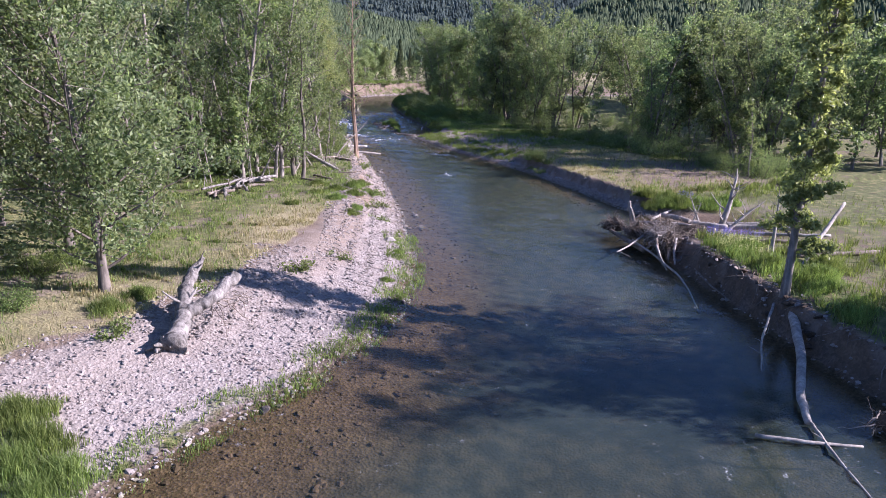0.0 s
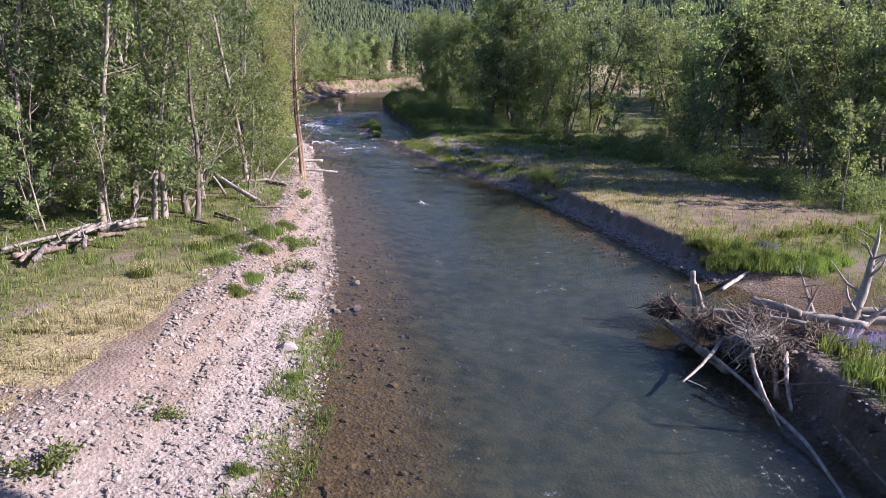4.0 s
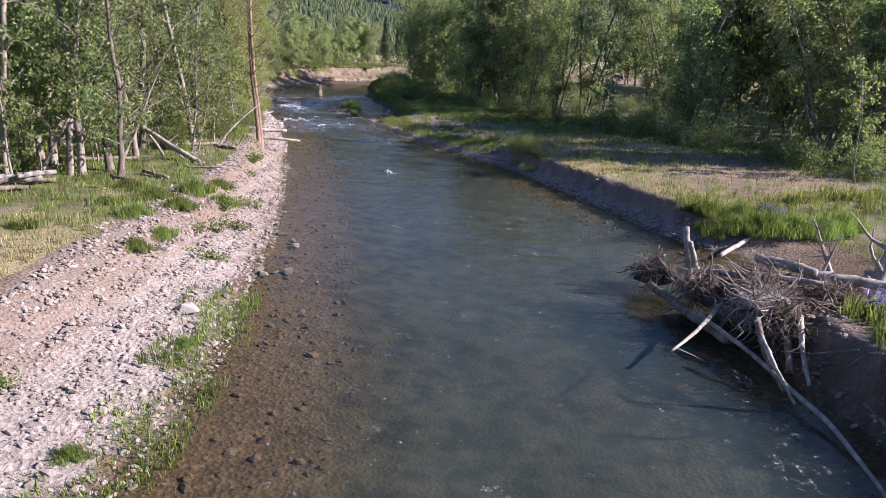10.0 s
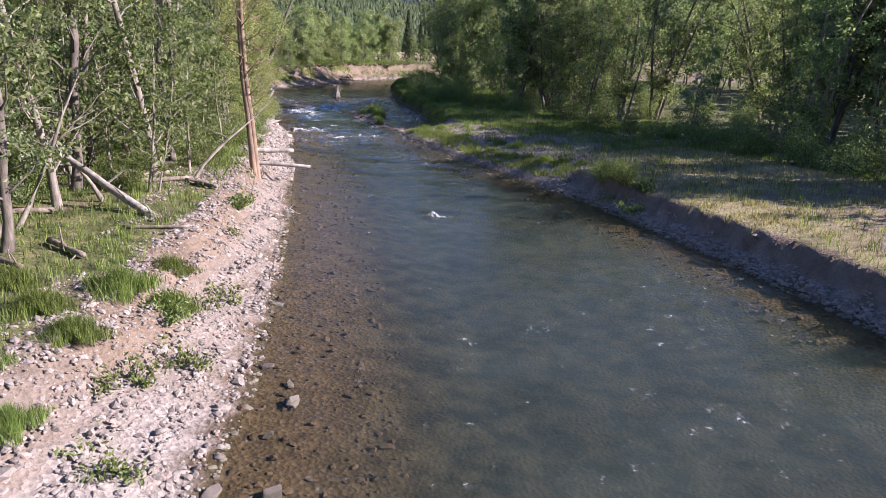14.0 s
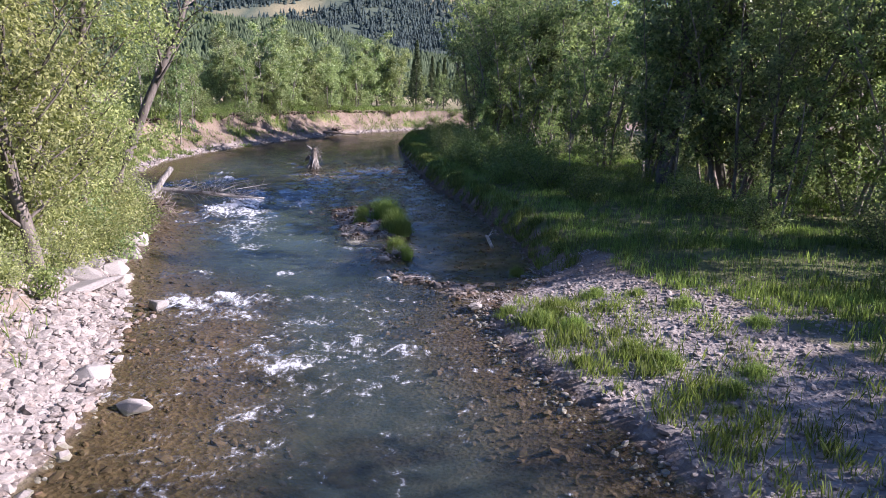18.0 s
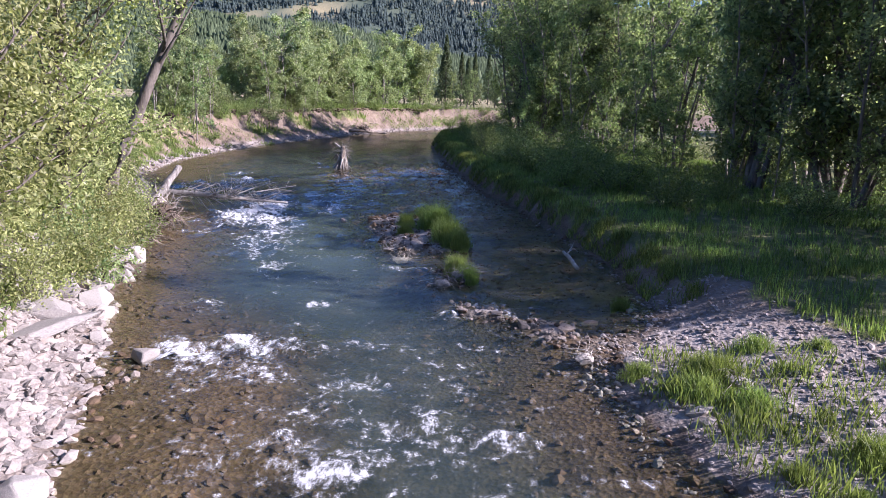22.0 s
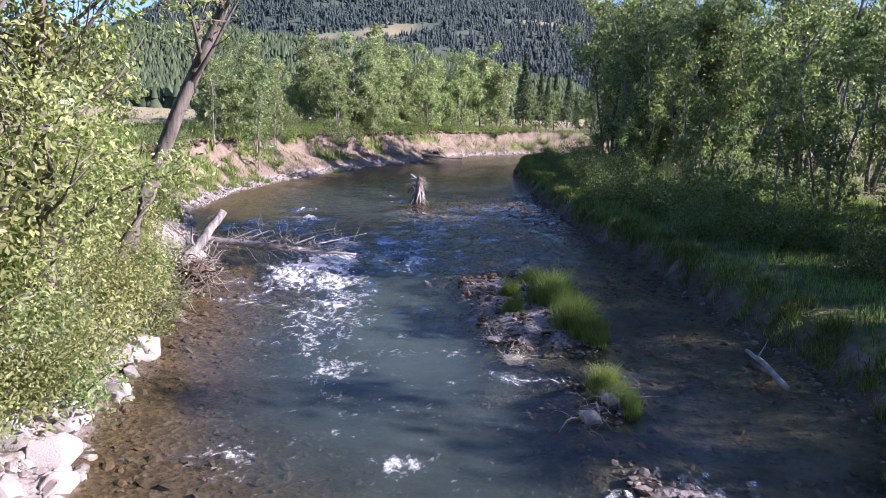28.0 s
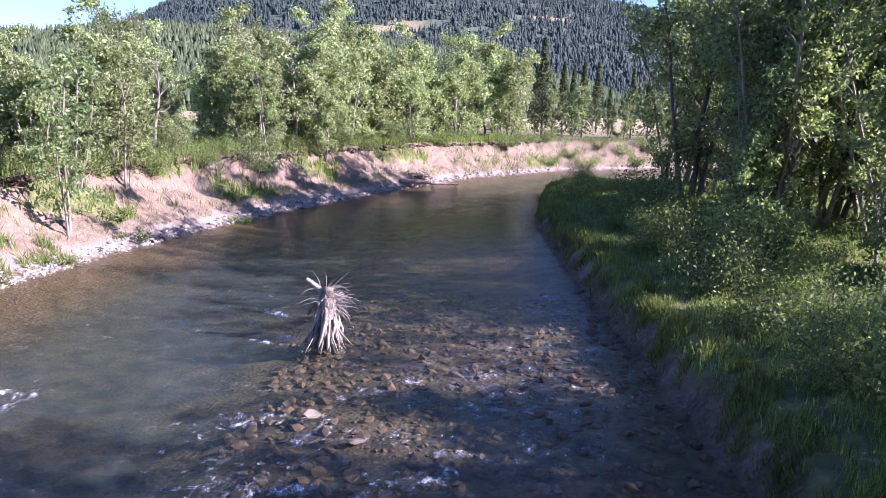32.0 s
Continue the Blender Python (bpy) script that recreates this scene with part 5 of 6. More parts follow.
limb_of(stump, "fork", [(-12.13, 3.1, sz + 0.58), (-11.7, 3.4, sz + 0.8), (-11.3, 3.8, sz + 1.02), (-10.88, 4.9, sz + 1.42)], [0.25, 0.21, 0.2, 0.2], 32, 1)
limb_of(stump, "broken_branch", [(-12.2, 3.4, sz + 0.8), (-12.6, 3.3, sz + 1.05), (-12.9, 3.3, sz + 1.3)], [0.05, 0.04, 0.02], 33, 0, M_DRIFT)
limb_of(stump, "broken_branch", [(-12.25, 3.5, sz + 0.75), (-12.05, 3.7, sz + 1.05), (-11.9, 3.8, sz + 1.3)], [0.06, 0.05, 0.02], 34, 0, M_DRIFT)
gs = np.random.default_rng(31)
for k in range(9):
    part("root", raw_mesh("root", *tube(bent(gs, (gs.normal(0, 0.18), -0.2, 0.15), (gs.normal(0, 0.4), -0.8, gs.normal(-0.05, 0.25)), gs.uniform(0.4, 0.9), 4, 0.2), np.array([0.2, 0.16, 0.11, 0.07, 0.02]), 7), M_STUMP, True), stump)
for k in range(16):
    part("twig", raw_mesh("twig", *tube(bent(gs, (0.9 + gs.normal(0, 0.5), 2.0 + gs.normal(0, 0.4), 0.75), (gs.normal(0.4, 0.5), gs.normal(-0.2, 0.5), gs.normal(-0.3, 0.3)), gs.uniform(0.6, 1.6), 5, 0.25, -0.08), np.array([0.02, 0.018, 0.014, 0.01, 0.008, 0.003]), 4), M_ROOT, True), stump)
tagged(stump, "weathered forked tree trunk lying on the gravel bank", "fallen trunk")
PILE = random.Random(9)
for k in range(16):
    f = k / 15
    cx, cy = -16.7 + 1.5 * f + PILE.uniform(-0.5, 0.5), 21.4 + 5.0 * f + PILE.uniform(-0.5, 0.5)
    way, half, r = math.atan2(5.0, 1.5) + PILE.gauss(0, 0.4), PILE.uniform(0.5, 1.3), PILE.uniform(0.07, 0.17)
    a, b = (cx - half * math.cos(way), cy - half * math.sin(way)), (cx + half * math.cos(way), cy + half * math.sin(way))
    up = 0.2 * (k % 3)
    log("driftwood_log", [(*a, height(cx, cy) + r + up), (cx, cy, height(cx, cy) + r + up + 0.03), (*b, height(cx, cy) + r + up)], [r, r * 0.95, r * 0.8], M_STUMP if k % 3 else M_ROOT, "weathered log in the pile at the edge of the wood", seed=40 + k, stubs=2)
log("fallen_dead_tree", [(-11.0, 32.6, 1.2), (-13.2, 33.6, 2.1), (-15.4, 34.6, 3.1), (-18.0, 35.8, 4.2)], [0.17, 0.14, 0.11, 0.05], label="pale fallen dead tree propped up on its branches", seed=50, stubs=14, category="fallen tree")
tangle("root_plate", (-11.0, 32.5, 1.15), (0.5, 0.9, 0.7), 34, 105, "pale upturned root plate of the fallen tree", 0.03, 0.8)
for k, (a, b, r) in enumerate([((-13.2, 27.9), (-12.0, 27.3), 0.1), ((-12.6, 29.4), (-11.2, 28.4), 0.1), ((-12.4, 37.8), (-11.0, 37.0), 0.11), ((-11.6, 31.2), (-9.9, 31.6), 0.07), ((-14.6, 36.4), (-12.4, 38.4), 0.12), ((-17.0, 31.2), (-14.2, 32.6), 0.12), ((-15.2, 36.6), (-13.6, 39.4), 0.14)]):
    log("fallen_branch", [(*a, height(*a) + r), (*b, height(*b) + r)], [r, r * 0.8], M_ROOT, "brown fallen branch on the bare ground of the bank", seed=60 + k, stubs=2, category="branch")
log("overhanging_log", [(-13.2, 43.4, 1.25), (-11.0, 44.2, 1.1), (-9.4, 44.6, 0.95)], [0.13, 0.12, 0.09], label="grey log jutting from the bank over the water", seed=70)
log("overhanging_log", [(-15.2, 46.2, 1.35), (-13.0, 47.0, 1.25), (-11.0, 48.0, 1.15)], [0.16, 0.15, 0.12], label="grey log jutting from the bank over the water", seed=71)
tangle("exposed_roots", (-11.4, 42.9, 0.75), (0.7, 1.4, 0.6), 30, 106, "exposed roots hanging from the eroded bank below the pine", 0.025, 0.8)
tangle("exposed_roots", (-12.3, 45.9, 0.7), (0.7, 1.6, 0.6), 30, 107, "exposed roots hanging from the eroded bank", 0.025, 0.9)
tangle("exposed_roots", (-8.9, 38.3, 0.35), (0.3, 0.4, 0.2), 12, 108, "small driftwood root at the water's edge", 0.025, 0.6, mat=M_DRIFT)
# left bank by the rapid
tangle("root_mass", (-20.3, 77.6, 0.45), (1.2, 1.3, 0.9), 60, 121, "brown root mass at the foot of the bank by the rapid", 0.03, 0.9)
tangle("root_mass", (-21.4, 79.4, 0.6), (1.2, 1.4, 0.7), 44, 122, "bleached tangled roots by the rapid", 0.035, 1.1, mat=M_DRIFT)
log("leaning_stump", [(-21.3, 78.6, 0.3), (-21.0, 79.4, 1.0), (-20.7, 80.2, 1.75)], [0.22, 0.18, 0.14], M_STUMP, "bleached broken stump leaning over the rapid", seed=72, stubs=3, category="stump")
log("driftwood_log", [(-22.4, 81.6, 0.6), (-20.4, 81.8, 0.5), (-18.6, 82.4, 0.25), (-17.4, 83.0, 0.1)], [0.16, 0.13, 0.09, 0.04], label="fallen tree with bare branches reaching into the rapid", seed=73, stubs=16)
for k in range(9):
    gs = np.random.default_rng(130 + k)
    a = np.array([-21.5 + 0.45 * k, 81.8 + gs.normal(0, 0.4), 0.5])
    log("bare_branch", [a, a + (0.9, gs.normal(0, 0.7), 0.35), a + (1.7, gs.normal(0, 1.0), gs.uniform(0.1, 0.6))], [0.04, 0.03, 0.01], label="bare bleached branch of the fallen tree at the rapid", seed=80 + k, stubs=4, sides=5, category="branch")
gs = np.random.default_rng(171)
fan = []
for k in range(150):
    f = gs.uniform(0, 1)
    base = np.array([-21.8 + 4.0 * f, 81.7 + 0.9 * f + gs.normal(0, 0.35), 0.55 - 0.35 * f])
    fan.append(tube(bent(gs, base, (gs.normal(0.8, 0.5), gs.normal(0, 0.8), gs.normal(0.25, 0.4)), gs.uniform(0.3, 1.1), 5, 0.28, -0.06), gs.uniform(0.004, 0.011) * np.array([1.2, 1, 0.9, 0.7, 0.5, 0.2]), 4))
tagged(new("dead_brush", raw_mesh("dead_brush", *joined(fan), M_DRIFT, True)), "mat of bleached bare twigs of the fallen tree in the rapid", "dead brush", kind="stuff")
gs = np.random.default_rng(172)
fan = []
for k in range(360):
    y = gs.uniform(74.5, 79.5)
    x = np.interp(y, [69, 76.5, 82], [-17.7, -20.2, -22.5]) + gs.normal(-0.5, 0.4)
    fan.append(tube(bent(gs, (x, y, max(0.1, height(x, y)) + 0.15), (gs.normal(0.5, 0.5), gs.normal(0, 0.7), gs.normal(0.0, 0.4)), gs.uniform(0.4, 1.4), 5, 0.3, -0.1), gs.uniform(0.007, 0.02) * np.array([1.2, 1, 0.9, 0.7, 0.5, 0.2]), 4))
tagged(new("dead_brush", raw_mesh("dead_brush", *joined(fan), M_ROOT, True)), "brown dead roots and twigs over the eroded bank by the rapid", "dead brush", kind="stuff")
# rootwad standing in the river
wad = new("rootwad")
wad.location = (-18.05, 97.8, -0.1)
gs = np.random.default_rng(141)
limb_of(wad, "stump", [(-18.05, 97.8, -0.1), (-18.0, 97.82, 0.45), (-17.98, 97.8, 0.9), (-17.95, 97.8, 1.3)], [0.36, 0.27, 0.2, 0.13], 90, 0, M_ROOT)
for k in range(54):
    a = gs.uniform(0, 6.28)
    top, foot = gs.uniform(0.75, 1.35), gs.uniform(0.36, 0.62)
    line = np.array([(0.1 + 0.1 * math.cos(a), 0.1 * math.sin(a), top), (0.06 + 0.22 * math.cos(a), 0.22 * math.sin(a), top * 0.62), (0.03 + 0.32 * math.cos(a), 0.32 * math.sin(a), top * 0.3), (foot * math.cos(a), foot * math.sin(a), 0.02)])
    line[1:3] += gs.normal(0, 0.035, (2, 3))
    part("root", raw_mesh("root", *tube(line, gs.choice([0.014, 0.02, 0.03, 0.045]) * np.array([0.8, 1.1, 1.0, 0.5]), 5), M_ROOT if k % 3 == 0 else M_DRIFT, True), wad)
sprays = []
for k in range(120):
    way = (gs.normal(0.9, 0.45), gs.normal(0, 0.5), gs.normal(0.6, 0.35)) if k < 108 else (gs.normal(-0.7, 0.3), gs.normal(0, 0.5), gs.normal(0.3, 0.4))
    sprays.append(tube(bent(gs, (0.05 + gs.normal(0, 0.07), gs.normal(0, 0.07), gs.uniform(0.9, 1.35)), way, gs.uniform(0.3, 0.75), 6, 0.2, -0.2), gs.uniform(0.006, 0.013) * np.array([1.2, 1.1, 1, 0.8, 0.6, 0.45, 0.15]), 4))
tagged(part("root_spray", raw_mesh("root_spray", *joined(sprays), M_DRIFT, True), wad, "fine bleached roots arching out of the stump"), kind="stuff")
limb_of(wad, "broken_root", [(-18.1, 97.8, 1.2), (-18.3, 97.75, 1.38), (-18.45, 97.7, 1.5)], [0.05, 0.05, 0.045], 91, 0, M_DRIFT)
limb_of(wad, "broken_root", [(-18.2, 98.3, 0.4), (-18.5, 98.5, 0.75), (-18.75, 98.6, 0.4)], [0.08, 0.06, 0.04], 92, 2, M_ROOT)
tagged(wad, "bleached upright rootwad with hanging roots standing in the shallow riffle", "rootwad")
log("driftwood_branch", [(-6.9, 75.4, 0.12), (-6.85, 74.2, 0.22), (-6.75, 73.2, 0.15)], [0.05, 0.08, 0.07], label="bleached forked branch in the side channel", seed=101, stubs=4)
log("driftwood_log", [(-23.4, 129.4, 0.5), (-21.6, 130.4, 0.35), (-19.8, 131.6, 0.15)], [0.2, 0.16, 0.08], M_ROOT, "dark fallen trunk below the cut bank", seed=102, stubs=6)
tangle("root_mass", (-22.2, 130.6, 0.6), (1.3, 1.3, 0.8), 30, 142, "dark roots of a fallen trunk below the cut bank", 0.04, 1.2)
for k, (x, y) in enumerate([(-5.2, 64.9), (-6.6, 66.2), (-9.9, 72.0), (-10.3, 71.4), (-12.2, 75.2), (-11.7, 74.3), (-7.4, 66.6)]):
    tangle("twig_heap", (x, y, height(x, y) + 0.08), (0.6, 0.6, 0.2), 22, 160 + k, "heap of grey flood twigs on the gravel", 0.012, 0.7, 0.5, M_DRIFT)


# ---- dark sod that overhangs the cut bank ----
SODS = [boulder_mesh(190 + k, 0.7) for k in range(6)]
for me in SODS:
    me.materials[0] = M_SOD
g = np.random.default_rng(181)
p = np.array(LEFT, float)
ex, ey, ez = [], [], []
for y in np.arange(87, 147, 0.1):
    x0 = np.interp(y, p[:, 1], p[:, 0])
    d = np.arange(0.6, 6.5, 0.15)
    zs = plan(x0 - d, np.full(len(d), y))[0]
    i = int(np.argmax(zs > zs[-1] * 0.9))
    ex.append(x0 - d[i] + g.normal(0, 0.12))
    ey.append(y)
    ez.append(zs[i] - g.uniform(0.02, 0.14))
tagged(new("sod_edge", raw_mesh("sod_edge", *pebbles(g, np.array(ex), np.array(ey), np.array(ez), g.uniform(0.09, 0.24, len(ex))), M_SOD)), "dark crumbling sod along the top of the cut bank", "sod", kind="stuff")
for k in range(26):
    y = g.uniform(100, 145)
    d = g.uniform(1.2, 3.6)
    x = np.interp(y, p[:, 1], p[:, 0]) - d
    z = height(x, y)
    line = bent(g, (x, y, z + 0.25), (0.7, g.normal(0, 0.5), -0.35), g.uniform(0.6, 1.6), 5, 0.2, -0.05)
    log("dead_root", line, [0.035, 0.03, 0.028, 0.022, 0.015, 0.006], M_ROOT, "dead grey root hanging from the cut bank", sides=5, seed=300 + k, category="root")
for x, y, tall, k in ((-27.6, 124.6, 7.4, 1), (-26.6, 125.6, 8.0, 2), (-28.4, 126.0, 7.0, 3), (-25.6, 127.0, 7.2, 4), (-21.8, 146.0, 6.5, 5), (-31.0, 117.0, 5.2, 6)):
    snag("dead_topped_tree", x - 2.6, y, tall, 0.09, (0.02 * k - 0.06, 0.02), 320 + k, "tall willow with bare dead branches above the cut bank", 5, M_BARK_PALE)


def make_shed(x, y, turn):
    """A small pale field shed with a low roof and a door."""
    root = new("field_shed")
    root.matrix_basis = at(x, y, turn)
    for name, size, mid, mat in (("wall_body", (2.4, 2.0, 2.0), (0, 0, 1.0), M_PAINT), ("roof", (2.7, 2.3, 0.12), (0, 0, 2.06), M_DRIFT), ("door", (0.8, 0.06, 1.7), (0.2, -1.03, 0.85), M_DRIFT)):
        bm = bmesh.new()
        bmesh.ops.create_cube(bm, size=1, matrix=Matrix.Translation(mid) @ Matrix.Diagonal((*size, 1)))
        bmesh.ops.bevel(bm, geom=bm.edges[:], offset=0.03, segments=1, affect="EDGES")
        me = bpy.data.meshes.new(name)
        bm.to_mesh(me)
        bm.free()
        me.materials.append(mat)
        part(name, me, root)
    return tagged(root, "small pale shed standing in the far dry field", "shed", "sheds of the far field")


M_PAINT = wood_material("pale_paint", (0.6, 0.58, 0.55), (0.78, 0.76, 0.72), 3.0, 0.004)
make_shed(-131.7, 221.4, 30)
make_shed(-132.7, 230.0, 30)

# clods and roots of the undercut right bank
q = np.array(RIGHT, float)
for k in range(36):
    y = g.uniform(-8, 17.5)
    d = g.uniform(0.15, 1.15)
    x = np.interp(y, q[:, 1], q[:, 0]) + d
    s = g.uniform(0.1, 0.24)
    ob = new("soil_clod", SODS[k % 6])
    ob.matrix_basis = pose(x, y, height(x, y) + 0.02, g.uniform(-20, 20), g.uniform(-20, 20), g.uniform(0, 360)) @ Matrix.Diagonal((s, s * 1.4, s * 0.8, 1))
    tagged(ob, "dark clod of soil on the undercut bank", "clod", "clods of the undercut bank")
for k in range(28):
    y = g.uniform(-7, 17.5)
    x = np.interp(y, q[:, 1], q[:, 0]) + g.uniform(0.5, 1.2)
    line = bent(g, (x, y, height(x, y) + 0.15), (-0.6, g.normal(0, 0.6), -0.1), g.uniform(0.6, 1.7), 5, 0.22, -0.16)
    log("hanging_root", line, [0.03, 0.028, 0.024, 0.02, 0.014, 0.005], M_ROOT, "brown root hanging from the undercut bank", sides=5, seed=400 + k, category="root")
# dead stems and leaning dead wood inside the left wood
for k, (x, y, tall, lx, ly) in enumerate([(-15.8, 27.4, 7, 0.5, 0.1), (-17.2, 29.0, 9, -0.2, 0.2), (-14.2, 30.6, 6, 0.6, 0.3), (-18.6, 32.0, 8, 0.3, -0.2), (-13.6, 34.2, 5, -0.5, 0.2), (-16.0, 36.6, 8, 0.1, 0.1), (-19.8, 26.6, 7, 0.25, 0.0), (-12.6, 39.0, 5, 0.6, 0.4), (-21.0, 30.4, 9, 0.1, 0.0), (-14.6, 41.0, 7, -0.3, 0.1), (-20.4, 14.2, 7, 0.2, 0.0), (-18.4, 48.6, 7, 0.4, 0.0), (-19.2, 61.4, 6, 0.3, 0.1), (-21.0, 71.0, 6, 0.4, 0.1)]):
    snag("dead_tree", x, y, tall, 0.06, (lx, ly), 350 + k, "thin dead grey stem with bare branches in the wood", 2, M_BARK_PALE)


# ---- grass and shrubs ----
def blades(g, x, y, z, tall, wide, lean=0.35, bend=False):
    """Grass blades: slim kites of two triangles, or bent strips of three."""
    n = len(x)
    a = g.uniform(0, 6.28, n)
    dx, dy = np.cos(a) * wide, np.sin(a) * wide
    b = g.uniform(0, 6.28, n)
    out = tall * lean * g.uniform(0.2, 1.3, n)
    lx, ly = np.cos(b) * out, np.sin(b) * out
    top = z + tall * g.uniform(0.8, 1.1, n)
    p0 = np.stack([x - dx, y - dy, z - 0.03], -1)
    p1 = np.stack([x + dx, y + dy, z - 0.03], -1)
    tip = np.stack([x + lx, y + ly, top], -1)
    if not bend:
        p2 = np.stack([x + dx * 1.4 + lx * 0.55, y + dy * 1.4 + ly * 0.55, z + tall * 0.55], -1)
        i = np.arange(n * 4).reshape(n, 4)
        return np.stack([p0, p1, p2, tip], 1).reshape(-1, 3), np.concatenate([i[:, [0, 1, 2]], i[:, [0, 2, 3]]])
    ma = np.stack([x - dx + lx * 0.35, y - dy + ly * 0.35, z + tall * 0.62], -1)
    mb = np.stack([x + dx + lx * 0.35, y + dy + ly * 0.35, z + tall * 0.62], -1)
    i = np.arange(n * 5).reshape(n, 5)
    return np.stack([p0, p1, mb, ma, tip], 1).reshape(-1, 3), np.concatenate([i[:, [0, 1, 2]], i[:, [0, 2, 3]], i[:, [3, 2, 4]]])


def meadow(name, line, n, y0, y1, d0, d1, side, tall, seed, mat, label, dryness=None, wide=0.018):
    g = np.random.default_rng(seed)
    x, y = along(line, g, n, y0, y1, d0, d1, side)
    z, c = plan(x, y)
    tuft = lumps(x, y, 0.8, seed) + 0.8 * lumps(x, y, 3.0, seed + 1)
    keep = (c["grass"] * (0.75 + 0.75 * tuft) > g.uniform(0.25, 0.95, n)) & ~in_river(x, y)
    if dryness is not None:
        keep &= (c["dry"] > g.uniform(0.2, 0.8, n)) == dryness
    x, y, z, tuft = x[keep], y[keep], z[keep], tuft[keep]
    h = tall * g.uniform(0.45, 1.15, len(x)) * np.clip(0.85 + 0.45 * tuft, 0.4, 1.5)
    return tagged(new(name, raw_mesh(name, *blades(g, x, y, z, h, 1.3 * wide * g.uniform(0.6, 1.5, len(x))), mat)), label, "grass", kind="stuff")


meadow("grass", LEFT, 130000, -12, 52, 0.0, 15, -1, 0.24, 201, M_GRASS, "green tufted grass on the left bank", False, 0.0075)
meadow("dry_grass", LEFT, 110000, -12, 40, 2.5, 13, -1, 0.2, 202, M_DRY, "dry yellow grass on the gravel bank", True, 0.007)
meadow("grass", LEFT, 60000, 50, 86, 0.8, 9, -1, 0.5, 203, M_GRASS, "green grass on the left bank above the boulders", None, 0.009)
meadow("grass", LEFT, 80000, 84, 146, 1.5, 14, -1, 0.5, 204, M_GRASS, "green grass on and above the cut bank", None, 0.015)
meadow("grass", RIGHT, 80000, -12, 30, 0.8, 15, 1, 0.4, 205, M_GRASS, "green grass on the right bank", None, 0.008)
meadow("dry_grass", RIGHT, 100000, 27, 52, 0.9, 14, 1, 0.18, 206, M_DRY, "dry yellow-green grass on the flat gravel terrace", True, 0.008)
meadow("grass", RIGHT, 150000, 27, 72, 0.6, 20, 1, 0.3, 207, M_GRASS, "green grass between the bar and the wood", False, 0.007)
meadow("grass", RIGHT, 230000, 68, 132, 0.2, 15, 1, 0.25, 208, M_GRASS, "tall lush grass on the shaded right bank", None, 0.006)


def shore_grass(name, line, n, y0, y1, d0, d1, side, tall, seed, mat, label):
    """Grass that follows the water's edge in broken patches, partly in the shallows."""
    g = np.random.default_rng(seed)
    x, y = along(line, g, n, y0, y1, d0, d1, side)
    z, _ = plan(x, y)
    keep = lumps(x, y, 2.4, seed) + 0.6 * lumps(x, y, 0.7, seed + 1) > g.normal(0.15, 0.3, n)
    x, y, z = x[keep], y[keep], z[keep]
    return tagged(new(name, raw_mesh(name, *blades(g, x, y, z, tall * g.uniform(0.4, 1.2, len(x)), 0.008 * g.uniform(0.6, 1.5, len(x)), 0.55), mat)), label, "grass", kind="stuff")


shore_grass("shore_grass", LEFT, 19000, -8, 19.5, -0.6, 1.3, -1, 0.2, 221, M_GRASS, "yellow-green grass along the water's edge")
shore_grass("shore_grass", RIGHT, 60000, 70, 131, 0.03, 1.2, 1, 0.26, 222, M_GRASS, "grass hanging over the right water's edge")
shore_grass("shore_grass", RIGHT, 22000, -10, 15, 1.3, 3.4, 1, 0.45, 223, M_GRASS, "grass on the edge of the undercut bank")
shore_grass("shore_grass", LEFT, 24000, 86, 104, 0.4, 2.6, -1, 0.36, 225, M_GRASS, "tall grass on the lower slope of the cut bank")
shore_grass("shore_grass", LEFT, 60000, 88, 148, 3.7, 10, -1, 0.42, 230, M_GRASS, "lush green grass on the level ground above the cut bank")
shore_grass("shore_grass", LEFT, 12000, 104, 145, 0.8, 4.6, -1, 0.32, 226, M_GRASS, "grass tufts on the cut bank")
shore_grass("shore_grass", RIGHT, 14000, 46, 67, 0.2, 4.5, 1, 0.26, 227, M_GRASS, "patchy green grass on the low gravel bar")
shore_grass("shore_grass", RIGHT, 15000, 47, 66.5, 0.5, 2.2, 1, 0.3, 229, M_REED, "bright green grass strip along the edge of the low bar")
shore_grass("shore_grass", LEFT, 9000, 138, 157, 0.4, 4.5, -1, 0.6, 228, M_GRASS, "tall grass on the bank at the river bend")
shore_grass("shore_grass", LEFT, 7000, 40, 80, 1.2, 3.0, -1, 0.45, 224, M_GRASS, "grass on the edge of the eroded bank")


def make_clump(name, seed, n, radius, tall, mat, label):
    g = np.random.default_rng(seed)
    r, a = radius * g.uniform(0, 1, n) ** 0.7, g.uniform(0, 6.28, n)
    r = r * (1 + 0.35 * np.sin(a * 3 + seed) + 0.2 * np.sin(a * 7))
    ob = new(name, raw_mesh(name, *blades(g, r * np.cos(a), r * np.sin(a), np.zeros(n), tall * g.uniform(0.3, 1.15, n) * (1.15 - 0.6 * r / radius), 0.006 * g.uniform(0.6, 1.5, n), 0.5, True), mat))
    return tagged(ob, label, "grass clump", kind="stuff")


reed = make_clump("reed_grass_clump", 301, 2200, 0.7, 1.15, M_REED, "tall bright green reed grass growing on gravel")
